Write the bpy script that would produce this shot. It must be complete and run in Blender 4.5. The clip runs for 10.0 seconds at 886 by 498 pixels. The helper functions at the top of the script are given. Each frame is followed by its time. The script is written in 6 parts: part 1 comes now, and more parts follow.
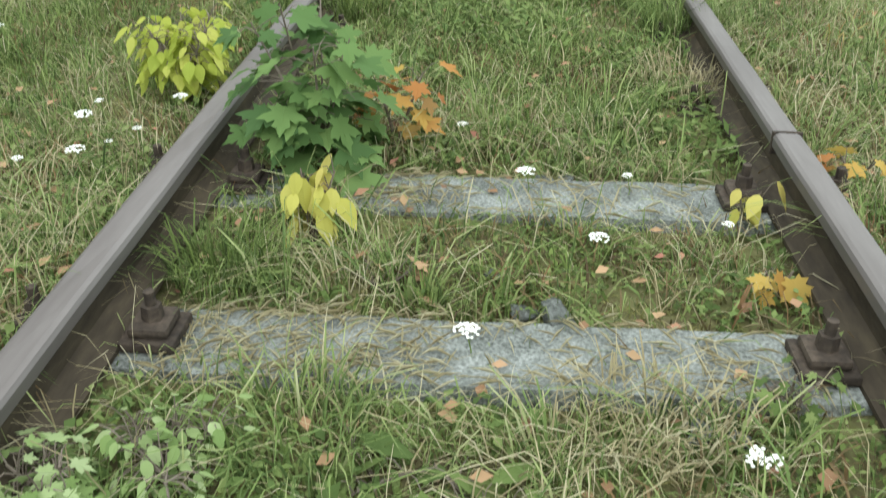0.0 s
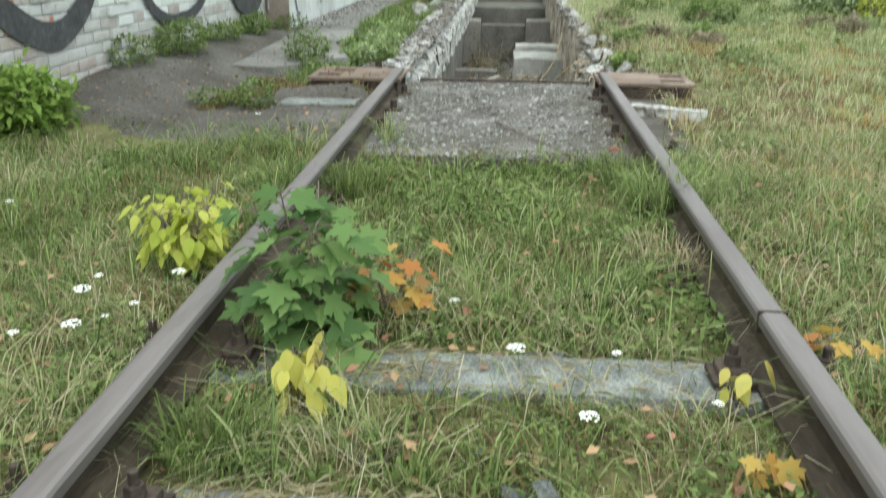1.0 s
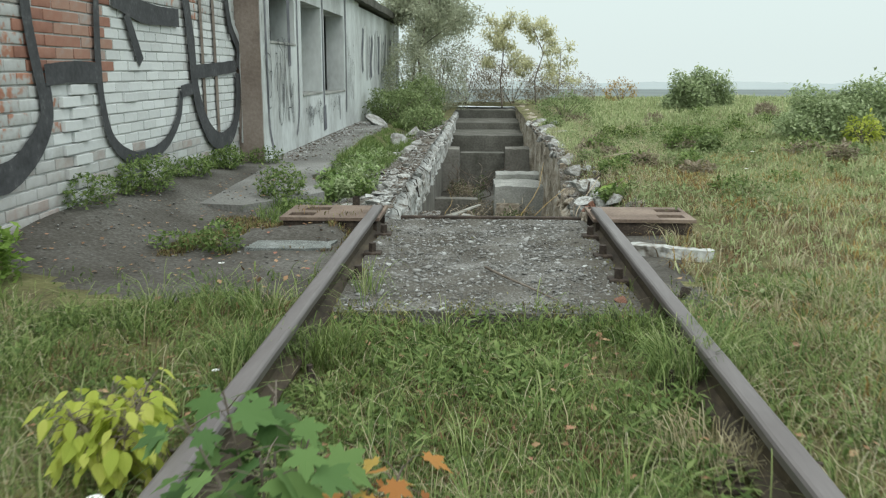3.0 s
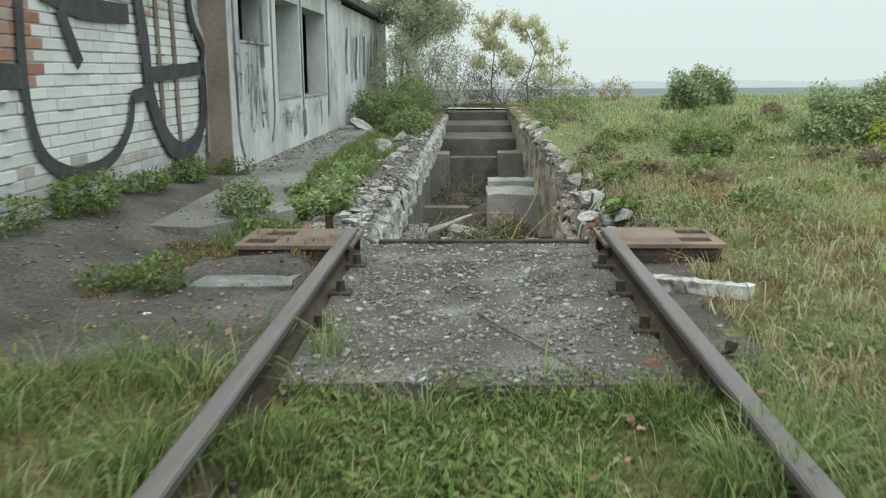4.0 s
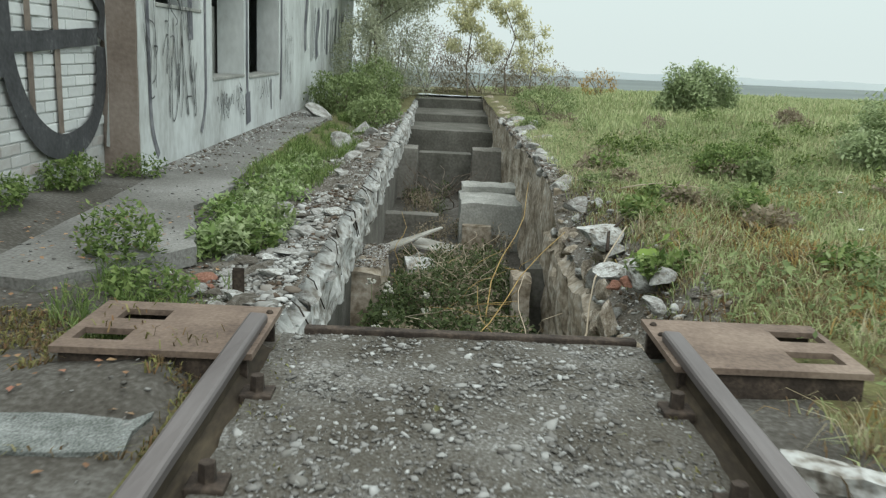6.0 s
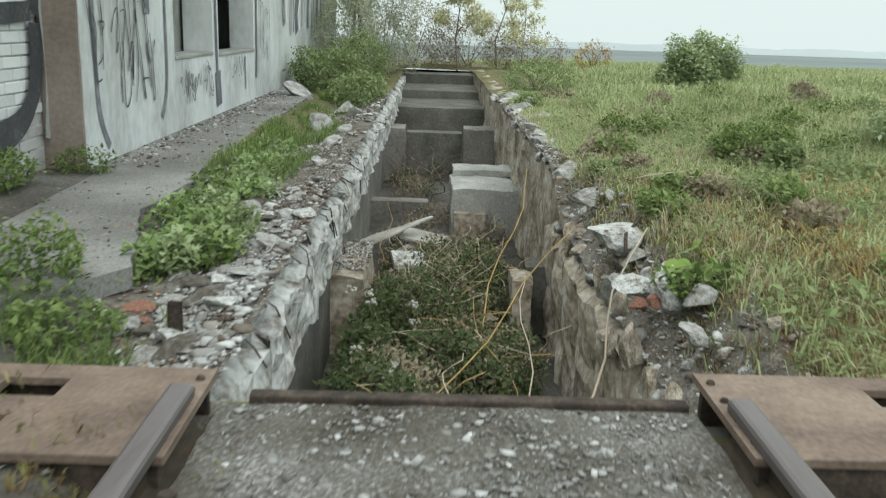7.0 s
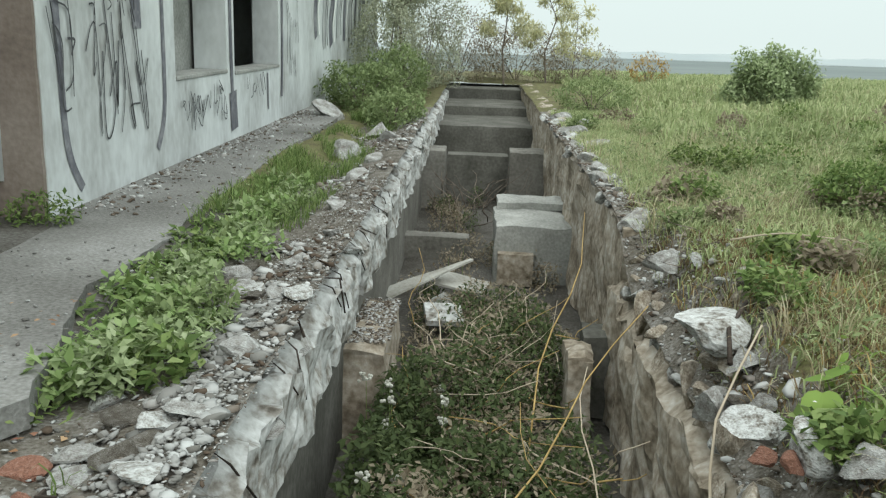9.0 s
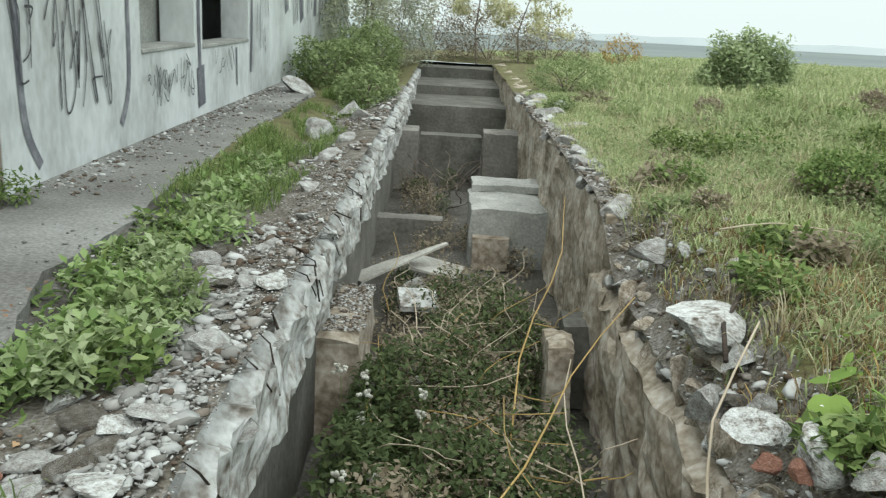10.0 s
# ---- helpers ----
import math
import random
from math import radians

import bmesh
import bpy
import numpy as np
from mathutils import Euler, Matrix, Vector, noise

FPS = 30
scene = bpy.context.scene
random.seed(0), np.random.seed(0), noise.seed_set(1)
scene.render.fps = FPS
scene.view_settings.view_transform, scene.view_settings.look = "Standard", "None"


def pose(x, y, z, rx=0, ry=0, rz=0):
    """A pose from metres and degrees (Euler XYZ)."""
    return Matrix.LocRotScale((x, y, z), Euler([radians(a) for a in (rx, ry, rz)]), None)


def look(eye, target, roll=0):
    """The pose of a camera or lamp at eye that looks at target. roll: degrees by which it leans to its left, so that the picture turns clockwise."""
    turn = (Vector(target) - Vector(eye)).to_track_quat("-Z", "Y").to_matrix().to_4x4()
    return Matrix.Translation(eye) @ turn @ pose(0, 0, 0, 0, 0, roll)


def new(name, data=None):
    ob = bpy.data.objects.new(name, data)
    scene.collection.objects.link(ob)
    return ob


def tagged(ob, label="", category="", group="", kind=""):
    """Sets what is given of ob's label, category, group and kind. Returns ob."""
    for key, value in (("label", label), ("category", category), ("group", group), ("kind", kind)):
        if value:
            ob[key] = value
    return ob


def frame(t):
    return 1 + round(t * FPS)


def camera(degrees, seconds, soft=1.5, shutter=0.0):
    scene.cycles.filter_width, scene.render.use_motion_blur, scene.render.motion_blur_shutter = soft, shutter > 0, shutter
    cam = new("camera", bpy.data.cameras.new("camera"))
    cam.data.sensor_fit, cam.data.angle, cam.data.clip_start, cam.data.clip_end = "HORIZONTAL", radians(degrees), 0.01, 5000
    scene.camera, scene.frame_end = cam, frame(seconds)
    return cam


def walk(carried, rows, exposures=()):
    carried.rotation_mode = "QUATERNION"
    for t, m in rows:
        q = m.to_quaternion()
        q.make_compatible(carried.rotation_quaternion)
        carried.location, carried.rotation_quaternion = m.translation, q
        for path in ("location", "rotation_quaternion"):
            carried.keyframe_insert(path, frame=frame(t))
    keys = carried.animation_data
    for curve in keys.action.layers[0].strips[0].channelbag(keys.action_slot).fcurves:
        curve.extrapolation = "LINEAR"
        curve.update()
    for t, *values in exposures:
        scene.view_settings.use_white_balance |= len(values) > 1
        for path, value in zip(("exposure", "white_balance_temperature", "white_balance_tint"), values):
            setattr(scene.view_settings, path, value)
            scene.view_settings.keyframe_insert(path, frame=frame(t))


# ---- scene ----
cam = camera(53.0, 10.0, soft=1.2, shutter=0.5)
PATH = [
    (0, (0.018, 0.819, 1.025), (-0.099, 2.546, 0.022), 0.3),
    (0.5, (0.03, 0.818, 1.041), (-0.097, 2.617, 0.176), 0.1),
    (1, (0.036, 0.805, 1.056), (-0.09, 2.688, 0.396), 0.7),
    (1.5, (0.053, 0.852, 1.053), (-0.071, 2.786, 0.557), 0.8),
    (2, (0.046, 0.922, 1.059), (-0.079, 2.871, 0.627), 0.6),
    (2.5, (-0.033, 1.06, 1.091), (-0.116, 3.017, 0.683), 0.1),
    (3.8, (-0.03, 2.084, 1.046), (-0.123, 4.043, 0.651), 0.1),
    (4, (-0.029, 2.285, 1.067), (-0.098, 4.244, 0.671), -0.4),
    (4.5, (0.031, 2.897, 1.058), (-0.024, 4.859, 0.676), 1.2),
    (5, (0.036, 3.474, 1.029), (-0.056, 5.431, 0.626), 2.9),
    (5.5, (-0.04, 3.92, 1.066), (-0.056, 5.88, 0.665), 2.3),
    (6.8, (-0.159, 5.02, 1.126), (-0.124, 6.956, 0.625), 2.5),
    (7, (-0.109, 5.203, 1.103), (-0.072, 7.141, 0.612), 1.9),
    (7.5, (-0.067, 5.632, 1.129), (-0.069, 7.578, 0.668), 2.3),
    (8, (-0.11, 5.947, 1.118), (-0.115, 7.899, 0.683), 2.6),
    (8.5, (-0.121, 6.3, 1.114), (-0.129, 8.253, 0.685), 2.4),
    (9, (-0.07, 6.519, 1.151), (-0.134, 8.46, 0.676), 1.9),
    (9.5, (-0.096, 6.662, 1.13), (-0.142, 8.597, 0.627), 2.6),
    (10, (-0.142, 6.723, 1.135), (-0.13, 8.656, 0.618), 3.1),
]
walk(cam, [(t, look(eye, target, roll)) for t, eye, target, roll in PATH],
     [(0, 0.47), (1, 0.47), (1.5, 0.34), (2, 0.18), (2.5, 0.07), (4, 0.0), (5, -0.1), (6, -0.03), (7.5, 0.12), (8.5, 0.06), (9, 0.11), (9.5, 0.06), (10, 0.24)])

# ---- light ----
world = bpy.data.worlds.new("overcast_sky")
scene.world = world
world.use_nodes = True
wn, wl = world.node_tree.nodes, world.node_tree.links
wn.clear()
w_out, w_bg = wn.new("ShaderNodeOutputWorld"), wn.new("ShaderNodeBackground")
w_sky, w_mix, w_tc = wn.new("ShaderNodeTexSky"), wn.new("ShaderNodeMix"), wn.new("ShaderNodeTexCoord")
w_sep, w_ramp = wn.new("ShaderNodeSeparateXYZ"), wn.new("ShaderNodeValToRGB")
SUN_UP, SUN_ROUND = 48.0, 200.0
w_sky.sky_type, w_sky.sun_disc = "NISHITA", False
w_sky.sun_elevation, w_sky.sun_rotation = radians(SUN_UP), radians(SUN_ROUND)
w_sky.dust_density, w_sky.air_density = 4.0, 1.0
w_mix.data_type = "RGBA"
w_mix.inputs[0].default_value = 0.93
# mist at the horizon, brighter cloud overhead
w_ramp.color_ramp.elements[0].position, w_ramp.color_ramp.elements[0].color = 0.0, (7.7, 8.9, 8.7, 1)
w_ramp.color_ramp.elements[1].position, w_ramp.color_ramp.elements[1].color = 1.0, (22.0, 23.2, 22.6, 1)
mid = w_ramp.color_ramp.elements.new(0.16)
mid.color = (7.9, 9.3, 9.1, 1)
wl.new(w_tc.outputs["Generated"], w_sep.inputs[0])
wl.new(w_sep.outputs["Z"], w_ramp.inputs[0])
wl.new(w_sky.outputs[0], w_mix.inputs[6])
wl.new(w_ramp.outputs[0], w_mix.inputs[7])
wl.new(w_mix.outputs[2], w_bg.inputs[0])
w_bg.inputs[1].default_value = 0.1
wl.new(w_bg.outputs[0], w_out.inputs[0])
sun = new("sun", bpy.data.lights.new("sun", "SUN"))
sun.data.energy, sun.data.angle, sun.data.color = 0.7, radians(30), (1.0, 0.97, 0.92)
sun.matrix_world = look((4, -8, 12), (0, 6, 0))

rng = np.random.default_rng(7)


# ---- materials ----
def mat(name, cols, scale=8.0, detail=6.0, rough=0.9, bump=0.3, bump_scale=40.0, fine=0.35, metal=0.0, island=0.0, leafy=0.0, stops=None, coords="Object", obj_rand=0.0, stretch=None):
    """Noise at two scales through a colour ramp, with bump; island: colour by piece; leafy: light through the leaf."""
    m = bpy.data.materials.new(name)
    m.use_nodes = True
    n, l = m.node_tree.nodes, m.node_tree.links
    b = n["Principled BSDF"]
    b.inputs["Roughness"].default_value = rough
    b.inputs["Metallic"].default_value = metal
    b.inputs["Specular IOR Level"].default_value = 0.25
    tc, mp = n.new("ShaderNodeTexCoord"), n.new("ShaderNodeMapping")
    l.new(tc.outputs[coords], mp.inputs[0])
    if stretch:
        mp.inputs["Scale"].default_value = stretch
    n1, n2 = n.new("ShaderNodeTexNoise"), n.new("ShaderNodeTexNoise")
    n1.inputs["Scale"].default_value, n1.inputs["Detail"].default_value = scale, detail
    n2.inputs["Scale"].default_value, n2.inputs["Detail"].default_value = bump_scale, 4.0
    l.new(mp.outputs[0], n1.inputs[0])
    l.new(mp.outputs[0], n2.inputs[0])
    add = n.new("ShaderNodeMix")
    add.inputs[0].default_value = fine
    l.new(n1.outputs[0], add.inputs[2])
    l.new(n2.outputs[0], add.inputs[3])
    fac = add.outputs[0]
    if island > 0:
        geo, mx = n.new("ShaderNodeNewGeometry"), n.new("ShaderNodeMix")
        mx.inputs[0].default_value = island
        l.new(fac, mx.inputs[2])
        l.new(geo.outputs["Random Per Island"], mx.inputs[3])
        fac = mx.outputs[0]
    if obj_rand > 0:
        oi, mx = n.new("ShaderNodeObjectInfo"), n.new("ShaderNodeMix")
        mx.inputs[0].default_value = obj_rand
        l.new(fac, mx.inputs[2])
        l.new(oi.outputs["Random"], mx.inputs[3])
        fac = mx.outputs[0]
    ramp = n.new("ShaderNodeValToRGB")
    e = ramp.color_ramp.elements
    lo, hi = (0.0, 1.0) if island >= 0.6 or obj_rand >= 0.6 else (0.32, 0.68)
    pos = stops or [lo + (hi - lo) * i / (len(cols) - 1) for i in range(len(cols))]
    e[0].position, e[0].color = pos[0], (*cols[0], 1)
    e[1].position, e[1].color = pos[-1], (*cols[-1], 1)
    for p, c in zip(pos[1:-1], cols[1:-1]):
        e.new(p).color = (*c, 1)
    l.new(fac, ramp.inputs[0])
    l.new(ramp.outputs[0], b.inputs["Base Color"])
    if bump > 0:
        bp = n.new("ShaderNodeBump")
        bp.inputs["Strength"].default_value, bp.inputs["Distance"].default_value = bump, 0.02
        l.new(add.outputs[0], bp.inputs["Height"])
        l.new(bp.outputs[0], b.inputs["Normal"])
    if leafy > 0:
        tr, ms, out = n.new("ShaderNodeBsdfTranslucent"), n.new("ShaderNodeMixShader"), n["Material Output"]
        l.new(ramp.outputs[0], tr.inputs[0])
        ms.inputs[0].default_value = leafy
        l.new(b.outputs[0], ms.inputs[1])
        l.new(tr.outputs[0], ms.inputs[2])
        l.new(ms.outputs[0], out.inputs[0])
    return m


M_SOIL = mat("soil_and_moss", [(0.055, 0.045, 0.03), (0.10, 0.09, 0.045), (0.13, 0.135, 0.055), (0.20, 0.18, 0.10)], 4.5, 10, 1.0, 0.9, 38, 0.45)
M_MOSS = mat("short_moss", [(0.09, 0.07, 0.035), (0.14, 0.14, 0.05), (0.21, 0.225, 0.075), (0.31, 0.27, 0.13)], scale=6, detail=3, rough=0.9, bump=0.0, fine=0.1, leafy=0.25, island=0.55, stops=[0.25, 0.45, 0.62, 0.85])
M_DIRT = mat("damp_dirt", [(0.04, 0.036, 0.029), (0.08, 0.076, 0.066), (0.16, 0.158, 0.147)], 1.6, 10, 0.95, 0.7, 45, 0.5)
M_DEBRIS = mat("rubble_dust_and_soil", [(0.05, 0.042, 0.03), (0.10, 0.09, 0.072), (0.17, 0.16, 0.14), (0.30, 0.30, 0.285)], 7.0, 11, 1.0, 1.0, 60, 0.5)
M_PAVE = mat("old_asphalt_paving", [(0.085, 0.083, 0.074), (0.15, 0.15, 0.14), (0.21, 0.212, 0.20), (0.30, 0.305, 0.295)], 0.9, 11, 0.9, 0.7, 55, 0.4, stops=[0.34, 0.46, 0.56, 0.68])
M_CONC = mat("weathered_concrete", [(0.19, 0.20, 0.185), (0.30, 0.31, 0.29), (0.42, 0.43, 0.41)], 3.0, 9, 0.9, 0.7, 35, 0.45)
# darker concrete for the near pit walls, cross walls, steps and roofs
M_CONC_DARK = mat("dark_grey_concrete", [(0.06, 0.06, 0.05), (0.11, 0.11, 0.096), (0.18, 0.177, 0.16)], 2.2, 9, 0.9, 0.5, 25, 0.4)
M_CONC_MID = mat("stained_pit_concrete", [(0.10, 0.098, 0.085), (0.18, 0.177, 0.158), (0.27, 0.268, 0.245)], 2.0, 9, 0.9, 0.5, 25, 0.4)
M_PLASTER = mat("broken_whitewashed_concrete", [(0.09, 0.08, 0.065), (0.24, 0.23, 0.205), (0.37, 0.38, 0.365), (0.50, 0.52, 0.51), (0.62, 0.645, 0.64)], 7.0, 10, 0.9, 1.0, 26, 0.4, stops=[0.34, 0.42, 0.49, 0.58, 0.7])
M_CHUNK = mat("broken_grey_concrete", [(0.12, 0.105, 0.085), (0.24, 0.235, 0.22), (0.36, 0.37, 0.355), (0.50, 0.52, 0.51)], 5.0, 10, 0.92, 0.9, 30, 0.4)
M_TAN = mat("tan_pit_render", [(0.10, 0.082, 0.06), (0.24, 0.205, 0.155), (0.40, 0.365, 0.305), (0.56, 0.55, 0.51)], 3.5, 10, 0.9, 0.9, 20, 0.45)
M_SLEEPER = mat("lichened_concrete_sleeper", [(0.075, 0.083, 0.076), (0.15, 0.166, 0.158), (0.24, 0.262, 0.254), (0.40, 0.43, 0.42)], 9.0, 12, 0.95, 0.8, 130, 0.55, stops=[0.36, 0.46, 0.56, 0.7])
M_RAIL = mat("rusty_rail_steel", [(0.03, 0.024, 0.018), (0.06, 0.048, 0.034), (0.105, 0.085, 0.056)], 9.0, 8, 0.8, 0.3, 60, 0.4, 0.2, stretch=(1, 0.25, 1))
M_HEAD = mat("dull_rail_head", [(0.11, 0.098, 0.096), (0.15, 0.137, 0.135), (0.20, 0.186, 0.184)], 5.0, 4, 0.5, 0.05, 70, 0.2, 0.4, stretch=(1, 0.12, 1))
M_IRON = mat("rusted_iron", [(0.025, 0.021, 0.018), (0.055, 0.044, 0.036), (0.11, 0.086, 0.068)], 14.0, 8, 0.85, 0.5, 70, 0.4, 0.2)
M_PLATE = mat("rusty_steel_plate", [(0.10, 0.075, 0.06), (0.19, 0.145, 0.115), (0.28, 0.225, 0.18)], 4.0, 9, 0.8, 0.25, 60, 0.35, 0.2)
M_GRAVEL = mat("pale_crushed_stone", [(0.08, 0.076, 0.068), (0.175, 0.174, 0.163), (0.28, 0.286, 0.278), (0.64, 0.67, 0.665)], 9, 4, 0.9, 0.3, 60, 0.3, island=0.85, stops=[0.0, 0.5, 0.86, 1.0])
M_PALESTONE = mat("pale_limestone_bits", [(0.12, 0.115, 0.10), (0.24, 0.243, 0.23), (0.36, 0.37, 0.36), (0.58, 0.61, 0.60)], 9, 4, 0.9, 0.3, 60, 0.3, island=0.85, stops=[0.0, 0.45, 0.85, 1.0])
M_FINES = mat("gravel_fines", [(0.045, 0.04, 0.03), (0.082, 0.076, 0.062), (0.135, 0.132, 0.12), (0.32, 0.328, 0.315)], 2.6, 10, 1.0, 0.8, 85, 0.55)
M_RUBBLE = mat("concrete_rubble", [(0.09, 0.068, 0.05), (0.18, 0.16, 0.135), (0.32, 0.32, 0.305), (0.47, 0.485, 0.475)], 3, 8, 0.95, 0.6, 30, 0.3, island=0.5)
M_BRICKBIT = mat("broken_red_brick", [(0.17, 0.10, 0.075), (0.27, 0.13, 0.09), (0.36, 0.24, 0.19)], 14, 8, 0.95, 0.8, 50)
M_DARK = mat("black_interior", [(0.02, 0.021, 0.021), (0.05, 0.05, 0.05)], 2, 4, 1.0, 0.1)
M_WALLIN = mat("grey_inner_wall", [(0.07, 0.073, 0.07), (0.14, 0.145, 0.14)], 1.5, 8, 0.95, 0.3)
M_WHITEWASH = mat("stained_white_render", [(0.24, 0.24, 0.225), (0.40, 0.42, 0.415), (0.53, 0.565, 0.565), (0.65, 0.69, 0.69)], 1.3, 11, 0.9, 0.35, 14, 0.3, stops=[0.30, 0.40, 0.52, 0.68], stretch=(1, 1, 0.55))
M_BROWN = mat("brown_cement_render", [(0.12, 0.10, 0.085), (0.20, 0.165, 0.14), (0.27, 0.235, 0.205)], 2.5, 9, 0.95, 0.5, 30)
M_BLACK = mat("black_spray_paint", [(0.035, 0.037, 0.04), (0.07, 0.073, 0.078), (0.16, 0.17, 0.17)], 5.0, 9, 0.8, 0.25, 30, 0.5, stops=[0.3, 0.58, 0.75])
M_GREYPAINT = mat("grey_spray_paint", [(0.30, 0.32, 0.32), (0.47, 0.49, 0.49)], 4.0, 8, 0.85, 0.2)
M_BLUE = mat("faded_dark_paint", [(0.08, 0.082, 0.10), (0.15, 0.155, 0.175), (0.30, 0.31, 0.32)], 3.0, 10, 0.85, 0.2, 20, 0.4)
M_SLAB = mat("dirty_white_board", [(0.22, 0.21, 0.18), (0.36, 0.36, 0.325), (0.50, 0.505, 0.475)], 3.0, 9, 0.85, 0.4)
M_BARK = mat("grey_brown_bark", [(0.08, 0.065, 0.05), (0.16, 0.135, 0.11), (0.24, 0.21, 0.18)], 12, 6, 0.95, 0.6)
M_TWIG = mat("dry_pale_stalk", [(0.22, 0.17, 0.11), (0.42, 0.36, 0.27), (0.58, 0.54, 0.46)], 7, 5, 0.85, 0.3, 60, 0.3, island=0.6)
M_REED = mat("yellow_dry_stem", [(0.28, 0.19, 0.07), (0.46, 0.34, 0.14)], 7, 5, 0.8, 0.2, 60, 0.3)
G = dict(scale=1.1, detail=4, rough=0.75, bump=0.0, fine=0.1, leafy=0.35)
M_GRASS = mat("mixed_green_grass", [(0.05, 0.08, 0.03), (0.11, 0.17, 0.055), (0.19, 0.27, 0.085), (0.29, 0.35, 0.14), (0.42, 0.43, 0.26), (0.58, 0.58, 0.46)], island=0.45, stops=[0.2, 0.36, 0.52, 0.66, 0.79, 0.9], **dict(G, scale=3.2, detail=2))
M_LUSH = mat("lush_dark_grass", [(0.05, 0.075, 0.024), (0.105, 0.155, 0.045), (0.18, 0.25, 0.07), (0.31, 0.36, 0.16)], island=0.55, stops=[0.2, 0.42, 0.62, 0.85], **dict(G, scale=2.0))
# the pit's shade is put into this green, darker than the herbs above
M_PITWEED = mat("shade_darkened_pit_weed", [(0.032, 0.05, 0.018), (0.065, 0.094, 0.034), (0.115, 0.148, 0.06)], island=0.75, **G)
M_FIELD = mat("autumn_field_grass", [(0.17, 0.22, 0.09), (0.29, 0.36, 0.16), (0.40, 0.455, 0.24), (0.51, 0.50, 0.31), (0.56, 0.49, 0.33)], island=0.42, stops=[0.22, 0.42, 0.60, 0.76, 0.92], **dict(G, scale=0.45))
M_OCHRE = mat("ochre_autumn_grass", [(0.24, 0.15, 0.055), (0.37, 0.25, 0.09), (0.46, 0.37, 0.15)], island=0.7, **G)
M_STRAW = mat("bleached_dead_grass", [(0.24, 0.20, 0.11), (0.40, 0.36, 0.22), (0.55, 0.52, 0.38)], island=0.8, **G)
M_HERB = mat("dark_green_herbs", [(0.055, 0.09, 0.03), (0.11, 0.175, 0.05), (0.19, 0.265, 0.085), (0.28, 0.34, 0.14)], island=0.75, **G)
M_FRESH = mat("fresh_grey_green_leaf", [(0.11, 0.18, 0.06), (0.20, 0.30, 0.10), (0.32, 0.42, 0.19), (0.42, 0.50, 0.30)], island=0.75, **G)
M_MAPLE = mat("green_maple_leaf", [(0.055, 0.115, 0.04), (0.105, 0.195, 0.06), (0.19, 0.30, 0.10)], island=0.8, **G)
M_MAPLE_O = mat("orange_maple_leaf", [(0.33, 0.11, 0.05), (0.44, 0.21, 0.06), (0.50, 0.36, 0.09), (0.24, 0.13, 0.065)], island=0.85, **G)
M_LIME = mat("yellow_green_leaf", [(0.34, 0.42, 0.07), (0.47, 0.53, 0.10), (0.60, 0.61, 0.17)], island=0.8, **dict(G, leafy=0.5))
M_YELLOW = mat("pale_yellow_leaf", [(0.45, 0.44, 0.09), (0.58, 0.55, 0.16), (0.48, 0.36, 0.10)], island=0.8, **G)
M_BUSH = mat("shrub_leaf", [(0.10, 0.145, 0.06), (0.19, 0.25, 0.105), (0.29, 0.36, 0.17)], island=0.75, **G)
M_PALEBUSH = mat("pale_grey_green_shrub_leaf", [(0.19, 0.25, 0.12), (0.31, 0.385, 0.20), (0.43, 0.50, 0.31)], island=0.75, **G)
# leaves beyond the pit: the mist's paleness is put into their colours
M_HAZE_LEAF = mat("mist_paled_autumn_leaf", [(0.46, 0.47, 0.32), (0.60, 0.60, 0.40), (0.72, 0.69, 0.44)], island=0.75, **dict(G, leafy=0.6))
M_PALELEAF = mat("mist_paled_green_leaf", [(0.28, 0.31, 0.22), (0.41, 0.44, 0.32), (0.54, 0.56, 0.42)], island=0.75, **dict(G, leafy=0.5))
M_BROWNGRASS = mat("brown_withered_grass", [(0.07, 0.05, 0.028), (0.14, 0.10, 0.055), (0.22, 0.165, 0.085), (0.24, 0.12, 0.06)], island=0.8, **G)
M_RUSTWEED = mat("brown_seed_weed", [(0.15, 0.12, 0.08), (0.25, 0.215, 0.15), (0.36, 0.32, 0.24)], island=0.75, **G)
M_BURDOCK = mat("fresh_green_broad_leaf", [(0.16, 0.27, 0.05), (0.27, 0.39, 0.10)], island=0.7, **G)
M_PETAL = mat("white_petal", [(0.75, 0.77, 0.75), (0.85, 0.87, 0.85)], 40, 2, 0.8, 0.0)
M_FLUFF = mat("grey_white_seed_head", [(0.26, 0.265, 0.22), (0.46, 0.47, 0.42)], 40, 2, 0.9, 0.0, island=0.5)
M_DEADLEAF = mat("brown_fallen_leaf", [(0.13, 0.075, 0.045), (0.25, 0.145, 0.08), (0.36, 0.245, 0.14), (0.27, 0.10, 0.08)], island=0.9, scale=5, rough=0.8, bump=0.0)
# distance mist is put into this blue-grey ground colour
M_FARLAND = mat("mist_grey_far_fields", [(0.10, 0.125, 0.125), (0.15, 0.18, 0.175), (0.19, 0.22, 0.20)], 0.012, 6, 1.0, 0.0, 0.2, 0.3)
# haze is part of this base colour, pale blue-grey instead of wood tones
M_FAR = mat("mist_tinted_far_wood", [(0.60, 0.67, 0.69), (0.68, 0.74, 0.75)], 0.03, 6, 1.0, 0.0)


# ---- builders ----
def obj(name, verts, faces, material, parent=None, label="", smooth=False):
    me = bpy.data.meshes.new(name)
    me.from_pydata(verts, [], faces)
    me.materials.append(material)
    if smooth:
        me.polygons.foreach_set("use_smooth", [True] * len(me.polygons))
    ob = new(name, me)
    if parent:
        ob.parent = parent
    return tagged(ob, label)


